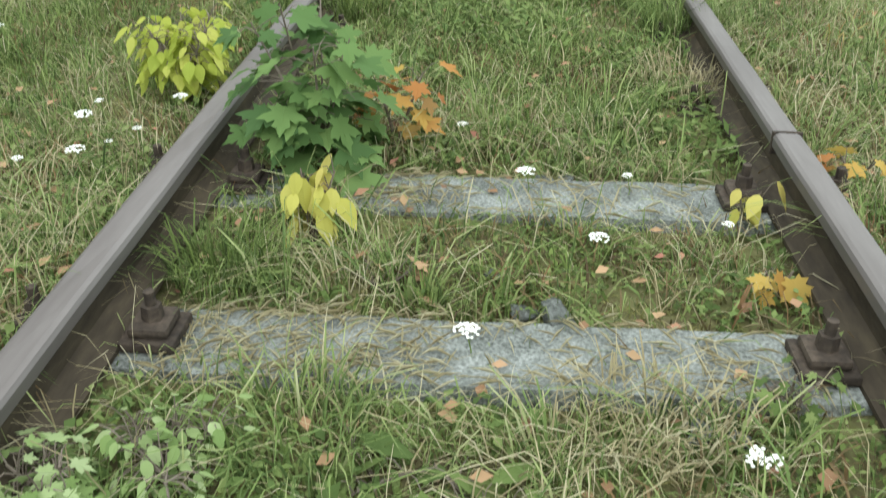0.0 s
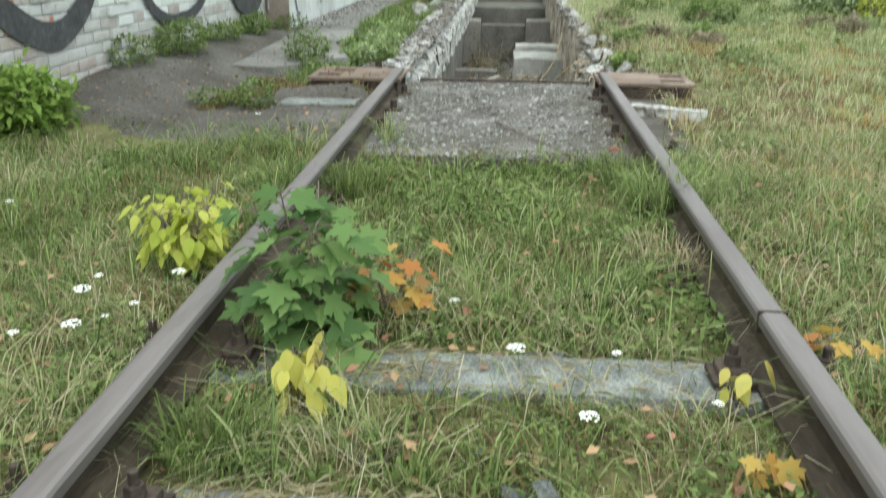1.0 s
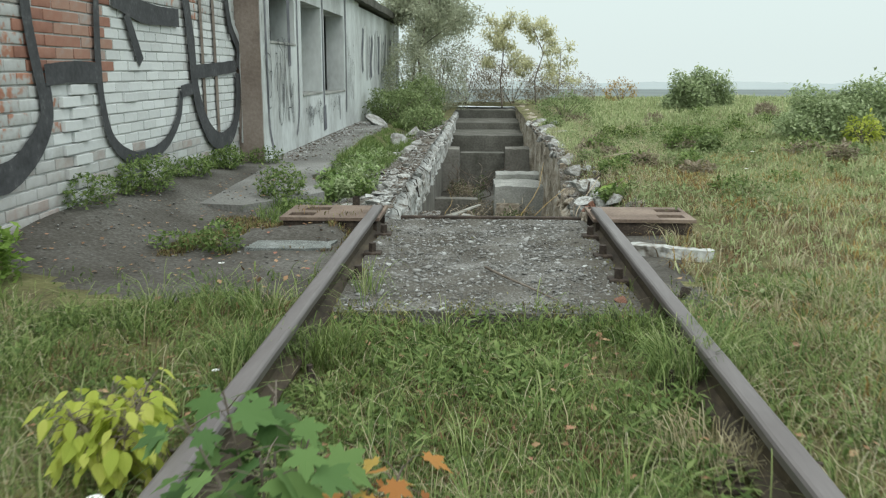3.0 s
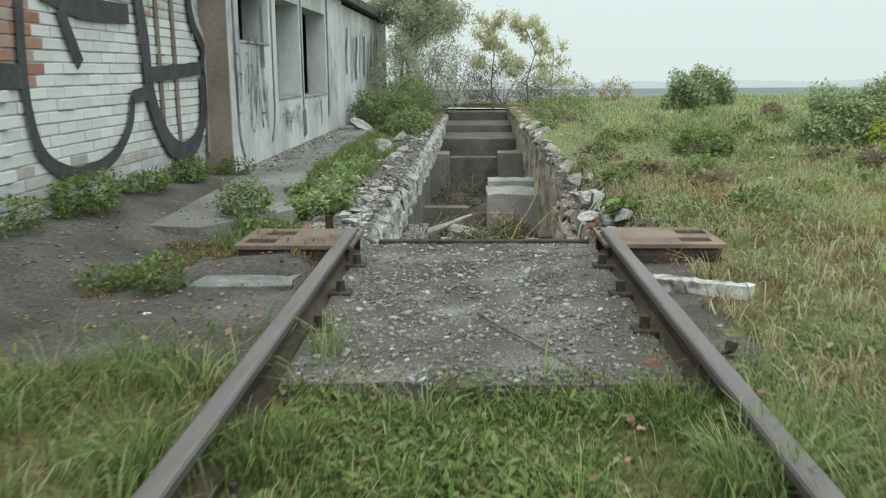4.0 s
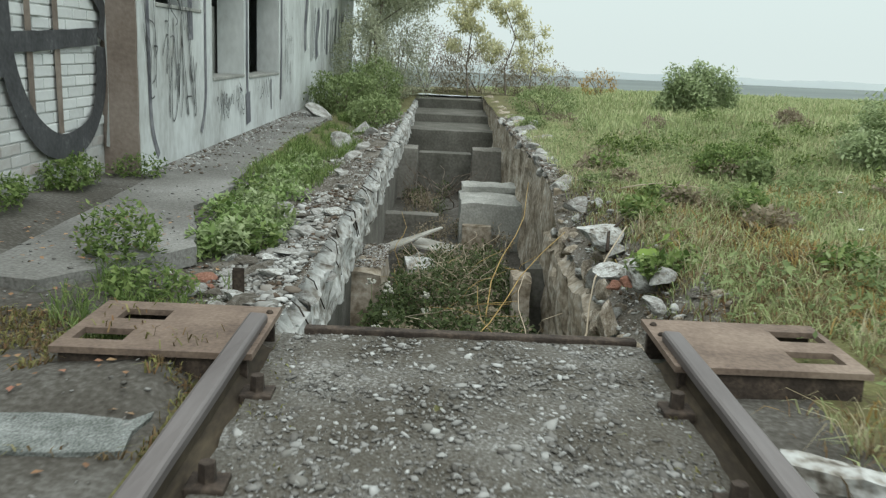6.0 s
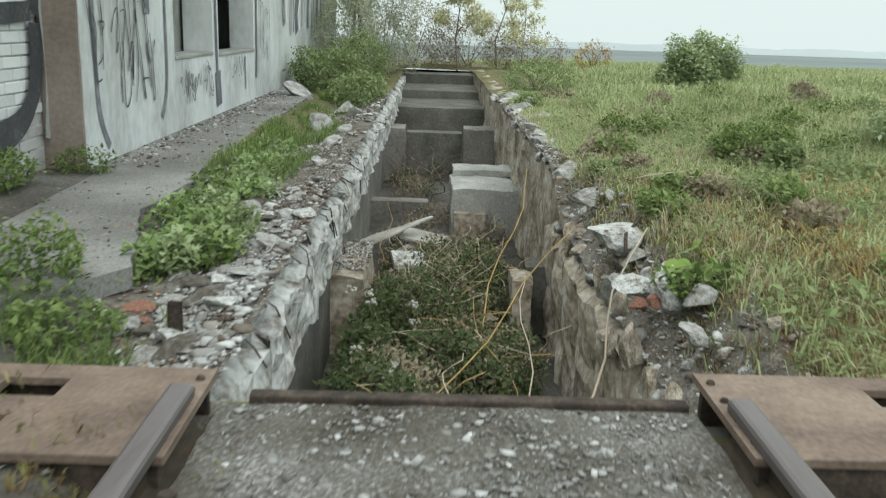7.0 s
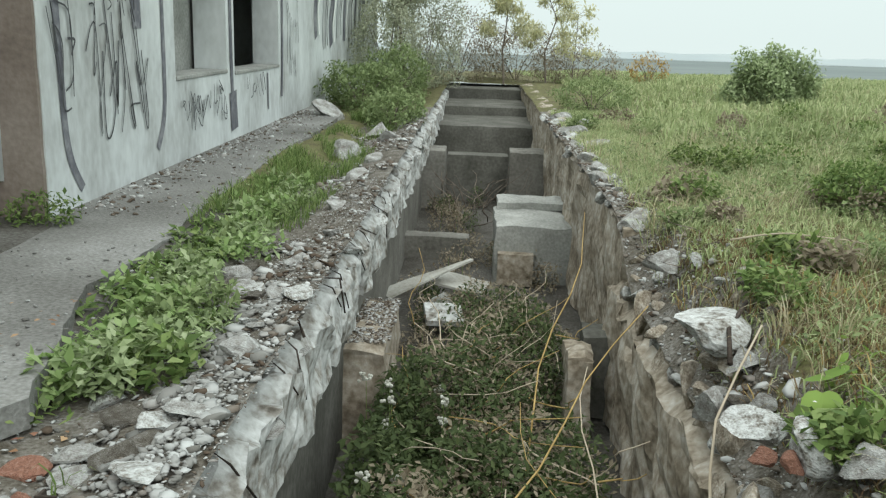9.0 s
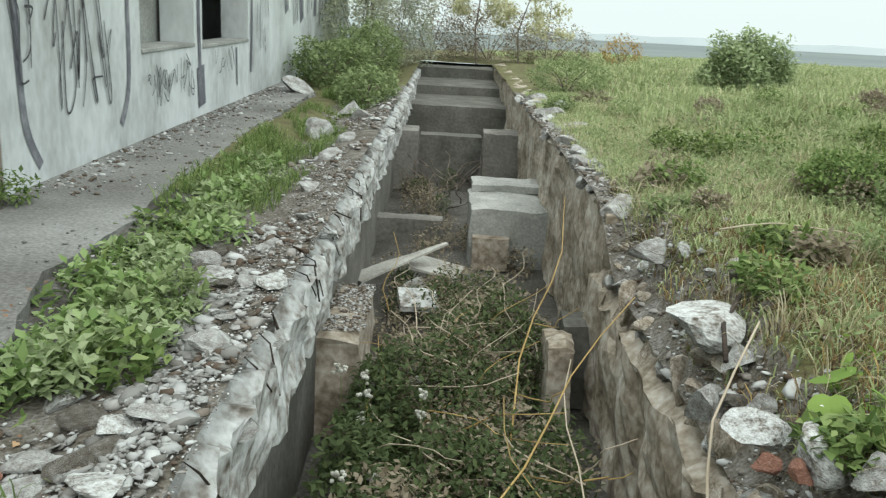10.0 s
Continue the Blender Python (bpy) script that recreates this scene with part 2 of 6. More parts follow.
def part(name, bm, material, parent=None, label="", smooth=False):
    me = bpy.data.meshes.new(name)
    bm.to_mesh(me)
    bm.free()
    me.materials.append(material)
    if smooth:
        me.polygons.foreach_set("use_smooth", [True] * len(me.polygons))
    ob = new(name, me)
    if parent:
        ob.parent = parent
    return tagged(ob, label)


def thing(name, label, category, group="", at=(0, 0, 0)):
    ob = new(name)
    ob.location = at
    ob.empty_display_size = 0.1
    return tagged(ob, label, category, group)


def box(bm, x0, x1, y0, y1, z0, z1, bevel=0.0, m=None):
    """A box, bevelled, in bm."""
    made = bmesh.ops.create_cube(bm, size=1.0, matrix=Matrix.Translation(((x0 + x1) / 2, (y0 + y1) / 2, (z0 + z1) / 2)) @ Matrix.Diagonal((x1 - x0, y1 - y0, z1 - z0, 1)))
    vs = made["verts"]
    if bevel:
        es = list({e for v in vs for e in v.link_edges})
        got = bmesh.ops.bevel(bm, geom=es, offset=bevel, segments=2, affect="EDGES", profile=0.6)
        vs = list({v for f in got["faces"] for v in f.verts} | {v for v in vs if v.is_valid})
    if m:
        bmesh.ops.transform(bm, matrix=m, verts=vs)
    return vs


def rough_box(x0, x1, y0, y1, z0, z1, step=0.12, amp=0.03, freq=3.0, top=0.0, seed=0.0):
    """A block cut into small facets and worn: its faces wander by amp, and its top edge crumbles by top."""
    bm = bmesh.new()
    nx, ny, nz = [max(1, int(round(d / step))) for d in (x1 - x0, y1 - y0, z1 - z0)]
    grid = {}

    def v(i, j, k):
        if (i, j, k) not in grid:
            p = Vector((x0 + (x1 - x0) * i / nx, y0 + (y1 - y0) * j / ny, z0 + (z1 - z0) * k / nz))
            q = p * freq + Vector((seed, seed * 1.7, 0))
            d = noise.noise_vector(q) * amp + noise.noise_vector(q * 3.1) * amp * 0.5
            if k == nz and top:
                edge = i in (0, nx) or j in (0, ny)
                d.z -= top * (abs(noise.noise(q * 1.3)) * 1.2 + (0.5 if edge else 0))
            grid[i, j, k] = bm.verts.new(p + d)
        return grid[i, j, k]

    for i in range(nx):
        for j in range(ny):
            bm.faces.new((v(i, j, nz), v(i + 1, j, nz), v(i + 1, j + 1, nz), v(i, j + 1, nz)))
            bm.faces.new((v(i, j, 0), v(i, j + 1, 0), v(i + 1, j + 1, 0), v(i + 1, j, 0)))
    for k in range(nz):
        for i in range(nx):
            bm.faces.new((v(i, 0, k), v(i + 1, 0, k), v(i + 1, 0, k + 1), v(i, 0, k + 1)))
            bm.faces.new((v(i, ny, k), v(i, ny, k + 1), v(i + 1, ny, k + 1), v(i + 1, ny, k)))
        for j in range(ny):
            bm.faces.new((v(0, j, k), v(0, j, k + 1), v(0, j + 1, k + 1), v(0, j + 1, k)))
            bm.faces.new((v(nx, j, k), v(nx, j + 1, k), v(nx, j + 1, k + 1), v(nx, j, k + 1)))
    return bm


def tube(points, r0, r1, sides=6):
    """Vertices and faces of a tapered stalk along points."""
    vs, fs = [], []
    n = len(points)
    for i, p in enumerate(points):
        p = Vector(p)
        d = (Vector(points[min(i + 1, n - 1)]) - Vector(points[max(i - 1, 0)])).normalized()
        a = d.orthogonal().normalized()
        b = d.cross(a)
        r = r0 + (r1 - r0) * i / (n - 1)
        vs += [tuple(p + (a * math.cos(2 * math.pi * k / sides) + b * math.sin(2 * math.pi * k / sides)) * r) for k in range(sides)]
    for i in range(n - 1):
        for k in range(sides):
            k2 = (k + 1) % sides
            fs.append((i * sides + k, i * sides + k2, (i + 1) * sides + k2, (i + 1) * sides + k))
    fs.append(tuple(range(sides))[::-1])
    fs.append(tuple((n - 1) * sides + k for k in range(sides)))
    return vs, fs


def join(pieces):
    vs, fs = [], []
    for v, f in pieces:
        o = len(vs)
        vs += v
        fs += [tuple(i + o for i in q) for q in f]
    return vs, fs


def poly_mesh(name, V, F3, F4, material):
    """A mesh from arrays of corners, triangles and quads."""
    me = bpy.data.meshes.new(name)
    me.vertices.add(len(V))
    me.vertices.foreach_set("co", np.asarray(V, dtype=np.float32).ravel())
    loops = np.concatenate([F4.ravel(), F3.ravel()]).astype(np.int32)
    me.loops.add(len(loops))
    me.loops.foreach_set("vertex_index", loops)
    starts = np.concatenate([np.arange(len(F4)) * 4, len(F4) * 4 + np.arange(len(F3)) * 3]).astype(np.int32)
    me.polygons.add(len(starts))
    me.polygons.foreach_set("loop_start", starts)
    me.materials.append(material)
    me.update(calc_edges=True)
    return new(name, me)


def blades(name, x, y, z, h, w, material, bend=0.6, heading=None, plain=False):
    """Bent, tapered blades of grass rooted at x, y, z."""
    n = len(x)
    a = rng.uniform(0, 2 * np.pi, n) if heading is None else heading
    t = a + rng.uniform(-1.2, 1.2, n) + np.pi / 2
    b = bend * rng.uniform(0.2, 1.5, n) * h
    dx, dy = np.cos(a), np.sin(a)
    wx, wy = np.cos(t) * w / 2, np.sin(t) * w / 2
    rows = []
    for up, out, wide in ((0, 0, 1.0), (0.62, 0.28, 0.85), (0.9, 0.65, 0.55))[:2 if plain else 3]:
        px, py, pz = x + dx * b * out, y + dy * b * out, z + h * up * np.sqrt(np.maximum(0.15, 1 - (b / h * out) ** 2 * 0.35))
        rows += [np.stack([px - wx * wide, py - wy * wide, pz], 1), np.stack([px + wx * wide, py + wy * wide, pz], 1)]
    droop = np.clip(1.0 - 0.45 * (b / h), 0.35, 1.0)
    rows.append(np.stack([x + dx * b, y + dy * b, z + h * droop], 1))
    V = np.stack(rows, 1).reshape(-1, 3)
    if plain:
        o = np.arange(n)[:, None] * 5
        F4, F3 = o + np.array([[0, 1, 3, 2]]), o + np.array([[2, 3, 4]])
    else:
        o = np.arange(n)[:, None] * 7
        F4 = np.concatenate([o + np.array([[0, 1, 3, 2]]), o + np.array([[2, 3, 5, 4]])])
        F3 = o + np.array([[4, 5, 6]])
    return poly_mesh(name, V, F3, F4, material)


def leaves(name, P, size, material, flat=0.5, aspect=0.55):
    """Pointed leaves, folded along the rib, at the points P."""
    n = len(P)
    a, s = rng.uniform(0, 2 * np.pi, n), size * rng.uniform(0.6, 1.3, n)
    tilt = rng.normal(0, 1 - flat, n)
    d = np.stack([np.cos(a) * np.cos(tilt), np.sin(a) * np.cos(tilt), np.sin(tilt)], 1)
    side = np.stack([-np.sin(a), np.cos(a), rng.normal(0, 0.35 * (1.4 - flat), n)], 1)
    side /= np.linalg.norm(side, axis=1)[:, None]
    s = s[:, None]
    up = np.cross(d, side)
    P0, P1 = P, P + d * s
    R = P + d * s * 0.45 + side * s * aspect / 2 + up * s * 0.08
    L = P + d * s * 0.45 - side * s * aspect / 2 + up * s * 0.08
    V = np.stack([P0, R, P1, L], 1).reshape(-1, 3)
    o = np.arange(n)[:, None] * 4
    return poly_mesh(name, V, np.concatenate([o + np.array([[0, 1, 2]]), o + np.array([[0, 2, 3]])]), np.zeros((0, 4), int), material)


ROCKS = []
for i in range(7):
    bm = bmesh.new()
    bmesh.ops.create_icosphere(bm, subdivisions=3, radius=0.5)
    cr = random.Random(40 + i)
    planes = [(Vector((cr.gauss(0, 1), cr.gauss(0, 1), cr.gauss(0, 1))).normalized(), cr.uniform(0.15, 0.38)) for k in range(10)]
    for v in bm.verts:
        for nrm, d in planes:
            over = v.co.dot(nrm) - d
            if over > 0:
                v.co -= nrm * over
        q = v.co * 4 + Vector((i * 5.1, 0, 0))
        v.co *= 1 + 0.10 * noise.noise(q) + 0.07 * noise.noise(q * 3)
    me = bpy.data.meshes.new("rubble_stone")
    bm.to_mesh(me)
    bm.free()
    ROCKS.append(me)
ROCK_MESH = {}


def rock(x, y, z, s, material, name="rubble_stone", label="broken lump of pale concrete lying on the rubble", sx=1.0, sy=1.0, sz=0.7, rot=None):
    i = random.randrange(len(ROCKS))
    key = (i, material.name)
    if key not in ROCK_MESH:
        me = ROCKS[i].copy()
        me.materials.append(material)
        ROCK_MESH[key] = me
    ob = new(name, ROCK_MESH[key])
    ob.matrix_world = pose(x, y, z, *(rot or (random.uniform(-25, 25), random.uniform(-25, 25), random.uniform(0, 360)))) @ Matrix.Diagonal((s * sx, s * sy, s * sz, 1))
    return tagged(ob, label, "stone", "loose rubble")


def pebbles(name, P, size, material):
    """Many small angular stones in one mesh."""
    g = (1 + 5 ** 0.5) / 2
    base = np.array([(-1, g, 0), (1, g, 0), (-1, -g, 0), (1, -g, 0), (0, -1, g), (0, 1, g), (0, -1, -g), (0, 1, -g), (g, 0, -1), (g, 0, 1), (-g, 0, -1), (-g, 0, 1)], float) / 1.9
    tri = np.array([(0, 11, 5), (0, 5, 1), (0, 1, 7), (0, 7, 10), (0, 10, 11), (1, 5, 9), (5, 11, 4), (11, 10, 2), (10, 7, 6), (7, 1, 8), (3, 9, 4), (3, 4, 2), (3, 2, 6), (3, 6, 8), (3, 8, 9), (4, 9, 5), (2, 4, 11), (6, 2, 10), (8, 6, 7), (9, 8, 1)])
    n = len(P)
    V = base[None] * rng.uniform(0.5, 1.2, (n, 12, 1)) * rng.uniform(0.5, 1.3, (n, 1, 3))
    V[:, :, 2] *= 0.42
    lean = rng.normal(0, 0.25, (n, 1))
    V[:, :, 2] += V[:, :, 0] * lean
    a = rng.uniform(0, 6.28, n)
    c, s = np.cos(a)[:, None], np.sin(a)[:, None]
    X, Y = V[:, :, 0] * c - V[:, :, 1] * s, V[:, :, 0] * s + V[:, :, 1] * c
    V = np.stack([X, Y, V[:, :, 2]], 2) * (size * np.ones(n))[:, None, None] * 0.5 + P[:, None, :]
    return poly_mesh(name, V.reshape(-1, 3), (np.arange(n)[:, None, None] * 12 + tri[None]).reshape(-1, 3), np.zeros((0, 4), int), material)


# ---- the ground ----
PIT_L, PIT_R, PIT_Y0, PIT_Y1 = -0.76, 0.90, 7.66, 27.9


def lumps(x, y):
    return 0.5 * np.sin(x * 2.1 + 1.3 * np.sin(y * 1.1)) * np.sin(y * 1.7 + 0.7) + 0.3 * np.sin(x * 5.3 + y * 2.2) * np.sin(y * 4.1 - x) + 0.2 * np.sin(x * 11.0 - y * 3.0) * np.sin(y * 9.0 + x * 2)


def smooth(e0, e1, v):
    t = np.clip((v - e0) / (e1 - e0), 0, 1)
    return t * t * (3 - 2 * t)


def ground_z(x, y):
    x, y = np.asarray(x, float), np.asarray(y, float)
    z = 0.0 + 0.025 * lumps(x, y)
    track = (1 - smooth(0.62, 0.95, np.abs(x))) * (1 - smooth(7.2, 7.6, y))
    z = z - 0.03 * track
    pad = smooth(5.2, 5.6, y) * track
    z = z * (1 - pad) + 0.02 * pad
    past = smooth(7.0, 7.7, y)
    left = smooth(0.8, 1.2, -x) * (1 - smooth(1.45, 1.75, -x)) * past
    z = z - 0.10 * left
    near = smooth(0.7, 1.0, np.abs(x)) * (x < 0) * past
    pave = smooth(1.4, 1.7, -x) * smooth(5.6, 6.6, y)
    z = z * (1 - 0.8 * pave) - 0.035 * pave + 0.05 * smooth(9, 12, y) * (1 - smooth(14, 19, y)) * pave
    right = smooth(0.85, 1.6, x) * past
    z = z + 0.05 * right + 0.16 * smooth(1.5, 5.0, x) * smooth(6, 11, y) + 0.05 * smooth(2, 5, x) * lumps(x * 0.4, y * 0.35) * 3 * smooth(6, 10, y)
    z = z - 0.36 * (x > 0) * (1 - smooth(0.88, 1.24, x)) * smooth(7.5, 7.9, y) * (1 - smooth(11.6, 12.6, y))
    z = z + 0.19 * smooth(2.0, 2.8, -x) * smooth(5.0, 7.0, y) * (1 - smooth(8.5, 12.0, y))
    z = z + 0.075 * smooth(0.85, 1.0, -x) * (1 - smooth(1.3, 1.8, -x)) * smooth(6.6, 7.0, y) * (1 - smooth(7.4, 7.7, y))
    z = z + 0.12 * smooth(28.5, 31, y) * (1 - smooth(31, 40, y)) * (1 - smooth(0.6, 1.6, x)) - 0.0065 * np.maximum(0, np.minimum(y, 27.5) - 14) * smooth(1.2, 3.0, x)
    far = np.where(y > 60, 0.15 - 0.0205 * y, -0.0335 * np.maximum(0, y - 27.5))
    z = z + far
    return z


def spread(a, b, near0, near1, step, grow=1.25):
    out = list(np.arange(near0, near1 + 1e-6, step))
    s, v = step, near1
    while v < b:
        s *= grow
        v += s
        out.append(min(v, b))
    s, v = step, near0
    while v > a:
        s *= grow
        v -= s
        out.insert(0, max(v, a))
    return np.array(out)


def snap(lines, values):
    for v in values:
        lines[np.argmin(np.abs(lines - v))] = v
    return lines


gx = snap(spread(-900, 900, -4.4, 5.0, 0.09), [PIT_L, PIT_R])
gy = snap(spread(-60, 1800, -0.5, 27.0, 0.1), [PIT_Y0, PIT_Y1])
X, Y = np.meshgrid(gx, gy)
Z = ground_z(X, Y)
nx, ny = len(gx), len(gy)
cx, cy = (gx[:-1] + gx[1:]) / 2, (gy[:-1] + gy[1:]) / 2
hole = ((cx > PIT_L) & (cx < PIT_R))[None, :] & ((cy > PIT_Y0) & (cy < PIT_Y1))[:, None]
ii, jj = np.nonzero(~hole)
a = ii * nx + jj
quads = np.stack([a, a + 1, a + 1 + nx, a + nx], 1)
ground = poly_mesh("ground", np.stack([X, Y, Z], 2).reshape(-1, 3), np.zeros((0, 3), int), quads, M_SOIL)
fx_, fy_ = cx[jj], cy[ii]
ragged = 0.16 * lumps(fx_ * 2.0, fy_ * 2.0)
dirt = (fx_ < -0.9) & (fx_ > -3.3) & (fy_ > 5.35 + ragged + 0.55 * np.maximum(0, -fx_ - 1.6)) & (fy_ < 12)
dirt |= (fx_ > 0.62) & (fx_ < 1.15 + ragged) & (fy_ > 5.2) & (fy_ < 7.4)
rim = (fy_ > 7.4) & (fy_ < 20.5) & (((fx_ < -0.7) & (fx_ > -1.45 + ragged)) | ((fx_ > 0.85) & (fx_ < 1.22 + ragged)))
ground.data.materials.append(M_DIRT)
ground.data.materials.append(M_DEBRIS)
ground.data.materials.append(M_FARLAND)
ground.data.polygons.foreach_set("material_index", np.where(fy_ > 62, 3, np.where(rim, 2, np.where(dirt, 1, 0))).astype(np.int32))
tagged(ground, "overgrown soil and moss of a disused railway yard", "ground", kind="structure")

# ---- the inspection pit ----
FLOOR = -1.35
pit = thing("pit", "crumbling concrete inspection pit between the ends of the rails", "pit")
pit["kind"] = "structure"
part("pit_floor", rough_box(PIT_L - 0.2, PIT_R + 0.2, PIT_Y0, PIT_Y1 + 2, FLOOR - 0.15, FLOOR, 0.15, 0.06), M_DIRT, pit)
for y0, y1, sd, mm in ((PIT_Y0 - 0.02, 11.9, 1.0, M_CONC), (11.9, PIT_Y1 + 0.3, 5.0, M_PLASTER)):
    part("pit_wall_cap", rough_box(PIT_L - 0.36, PIT_L + 0.02, y0, y1, -0.52, -0.11, 0.07, 0.06, 5.0, 0.10, sd), M_PLASTER, pit, "whitewashed crumbling concrete edge")
    part("pit_wall", rough_box(PIT_L - 0.40, PIT_L - 0.06, y0, y1, FLOOR, -0.50, 0.2, 0.012, 2.5, 0.0, sd + 3), M_CONC_DARK if y0 < 10 else M_CONC_MID, pit, "lower grey-brown concrete wall")
part("pit_wall", rough_box(PIT_R - 0.04, PIT_R + 0.26, PIT_Y0 - 0.02, 12.3, FLOOR, -0.40, 0.085, 0.055, 3.2, 0.12, 9.0), M_TAN, pit, "tan rendered wall with a broken top")
part("pit_wall", rough_box(PIT_R + 0.03, PIT_R + 0.38, 12.2, PIT_Y1 + 0.3, FLOOR, 0.03, 0.1, 0.05, 2.6, 0.12, 14.0), M_TAN, pit, "stained broken concrete wall")
part("pit_wall", rough_box(PIT_L - 0.2, PIT_R + 0.2, PIT_Y0 - 0.22, PIT_Y0 - 0.04, FLOOR, -0.03, 0.15, 0.01), M_CONC_DARK, pit, "dark concrete end wall")
# pilasters that stand out from the side walls
part("pilaster", rough_box(-0.84, -0.57, 11.55, 12.55, FLOOR, -0.69, 0.07, 0.03, 4, 0.06, 3.0), M_TAN, pit, "broken stub of a concrete pilaster")
part("pilaster", rough_box(0.56, 0.72, 11.75, 12.1, FLOOR, -0.76, 0.06, 0.018, 6, 0.05, 6.0), M_TAN, pit, "narrow broken stub of a pale concrete post")
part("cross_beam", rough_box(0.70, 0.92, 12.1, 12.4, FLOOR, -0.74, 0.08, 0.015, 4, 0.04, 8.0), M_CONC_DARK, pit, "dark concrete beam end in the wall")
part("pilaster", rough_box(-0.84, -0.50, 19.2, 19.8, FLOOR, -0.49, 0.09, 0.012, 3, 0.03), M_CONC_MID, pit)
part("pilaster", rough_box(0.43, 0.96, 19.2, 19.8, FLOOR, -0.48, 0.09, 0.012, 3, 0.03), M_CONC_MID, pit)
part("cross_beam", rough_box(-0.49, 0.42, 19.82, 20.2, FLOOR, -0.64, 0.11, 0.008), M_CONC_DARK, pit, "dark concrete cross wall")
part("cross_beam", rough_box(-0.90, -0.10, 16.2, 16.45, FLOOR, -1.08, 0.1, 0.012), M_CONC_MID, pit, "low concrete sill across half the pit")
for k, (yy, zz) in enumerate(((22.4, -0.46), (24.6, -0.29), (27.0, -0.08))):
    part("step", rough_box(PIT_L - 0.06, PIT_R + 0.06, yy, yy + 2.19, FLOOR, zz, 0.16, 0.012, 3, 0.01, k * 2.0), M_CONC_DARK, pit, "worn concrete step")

block = thing("concrete_block", "large cracked concrete block lying against the pit wall", "concrete block")
part("block", rough_box(0.17, 0.97, 15.4, 16.5, FLOOR, -0.72, 0.1, 0.02, 3, 0.05, 2.0), M_CONC, block)
part("cap", rough_box(0.20, 0.94, 16.2, 16.7, -0.73, -0.64, 0.09, 0.02, 4, 0.03, 7.0), M_CONC, block, "loose broken concrete cap")
part("base", rough_box(0.20, 0.56, 15.28, 15.7, FLOOR, -1.02, 0.1, 0.008), M_TAN, block, "brown concrete footing")

# ---- rails, sleepers and fastenings ----
RAIL_Y0, RAIL_Y1 = -1.6, 7.42
TOPS = {-1: 0.152, 1: 0.148}


def rail(side):
    top, x = TOPS[side], 0.7525 * side
    r = thing("rail", "rusty steel rail with a dull worn head, half sunk in grass", "rail", "pair of rails", (x, 0, top))
    web = [(-0.0625, -0.15), (0.0625, -0.15), (0.0625, -0.139), (0.03, -0.126), (0.0085, -0.112), (0.0085, -0.045), (0.034, -0.036), (-0.034, -0.036), (-0.0085, -0.045), (-0.0085, -0.112), (-0.03, -0.126), (-0.0625, -0.139)]
    head = [(-0.0345, -0.0365), (0.0345, -0.0365), (0.036, -0.012), (0.031, -0.004), (0.022, 0.0), (-0.022, 0.0), (-0.031, -0.004), (-0.036, -0.012)]
    for nm, prof, m in (("web_and_foot", web, M_RAIL), ("railhead", head, M_HEAD)):
        n, ys = len(prof), np.linspace(RAIL_Y0, RAIL_Y1, 40)
        vs = [(px, yy, pz + 0.0015 * math.sin(yy * 9 + px * 50)) for yy in ys for px, pz in prof]
        fs = [(i * n + k, i * n + (k + 1) % n, (i + 1) * n + (k + 1) % n, (i + 1) * n + k) for i in range(len(ys) - 1) for k in range(n)]
        fs += [tuple(range(n))[::-1], tuple((len(ys) - 1) * n + k for k in range(n))]
        fs = [f[::-1] for f in fs]
        obj(nm, vs, fs, m, r)
    return r


for side in (-1, 1):
    rail(side)
# the saw cut across the head of one rail
cut = tagged(part("rail_joint", (lambda b: (box(b, 0.715, 0.79, 2.985, 2.995, 0.09, 0.150), b)[1])(bmesh.new()), M_IRON), "narrow dark joint across the rail head", "rail joint")


def sleeper(y, z):
    s = thing("sleeper", "grey lichened concrete sleeper half buried in grass", "sleeper", "row of sleepers", (0, y, z))
    bm = rough_box(-1.2, 1.2, -0.105, 0.105, -0.2, 0.0, 0.06, 0.004, 6.0, 0.006, y)
    for v in bm.verts:
        v.co.y *= 1.0 + 0.25 * min(1, -v.co.z / 0.2 if v.co.z < 0 else 0)
    part("beam", bm, M_SLEEPER, s)
    for sd in (-1, 1):
        for off in (-0.115, 0.115):
            x = 0.7525 * sd + off
            bm = bmesh.new()
            box(bm, x - 0.055, x + 0.055, -0.06, 0.06, 0.0, 0.022, 0.006)
            box(bm, x - 0.04, x + 0.04, -0.045, 0.045, 0.022, 0.045, 0.01)
            clip = part("rail_clip", bm, M_IRON, s, "rusted clamp plate")
            bm = bmesh.new()
            bmesh.ops.create_cone(bm, cap_ends=True, segments=6, radius1=0.022, radius2=0.02, depth=0.03, matrix=Matrix.Translation((x, 0, 0.06)))
            bmesh.ops.create_cone(bm, cap_ends=True, segments=10, radius1=0.011, radius2=0.011, depth=0.04, matrix=Matrix.Translation((x, 0, 0.085)))
            part("bolt", bm, M_IRON, clip, "rusted hexagon bolt")
    return s


for y, z in ((2.20, 0.0), (2.89, -0.005), (1.50, -0.03), (3.6, -0.05), (4.35, -0.06)):
    sleeper(y, z)

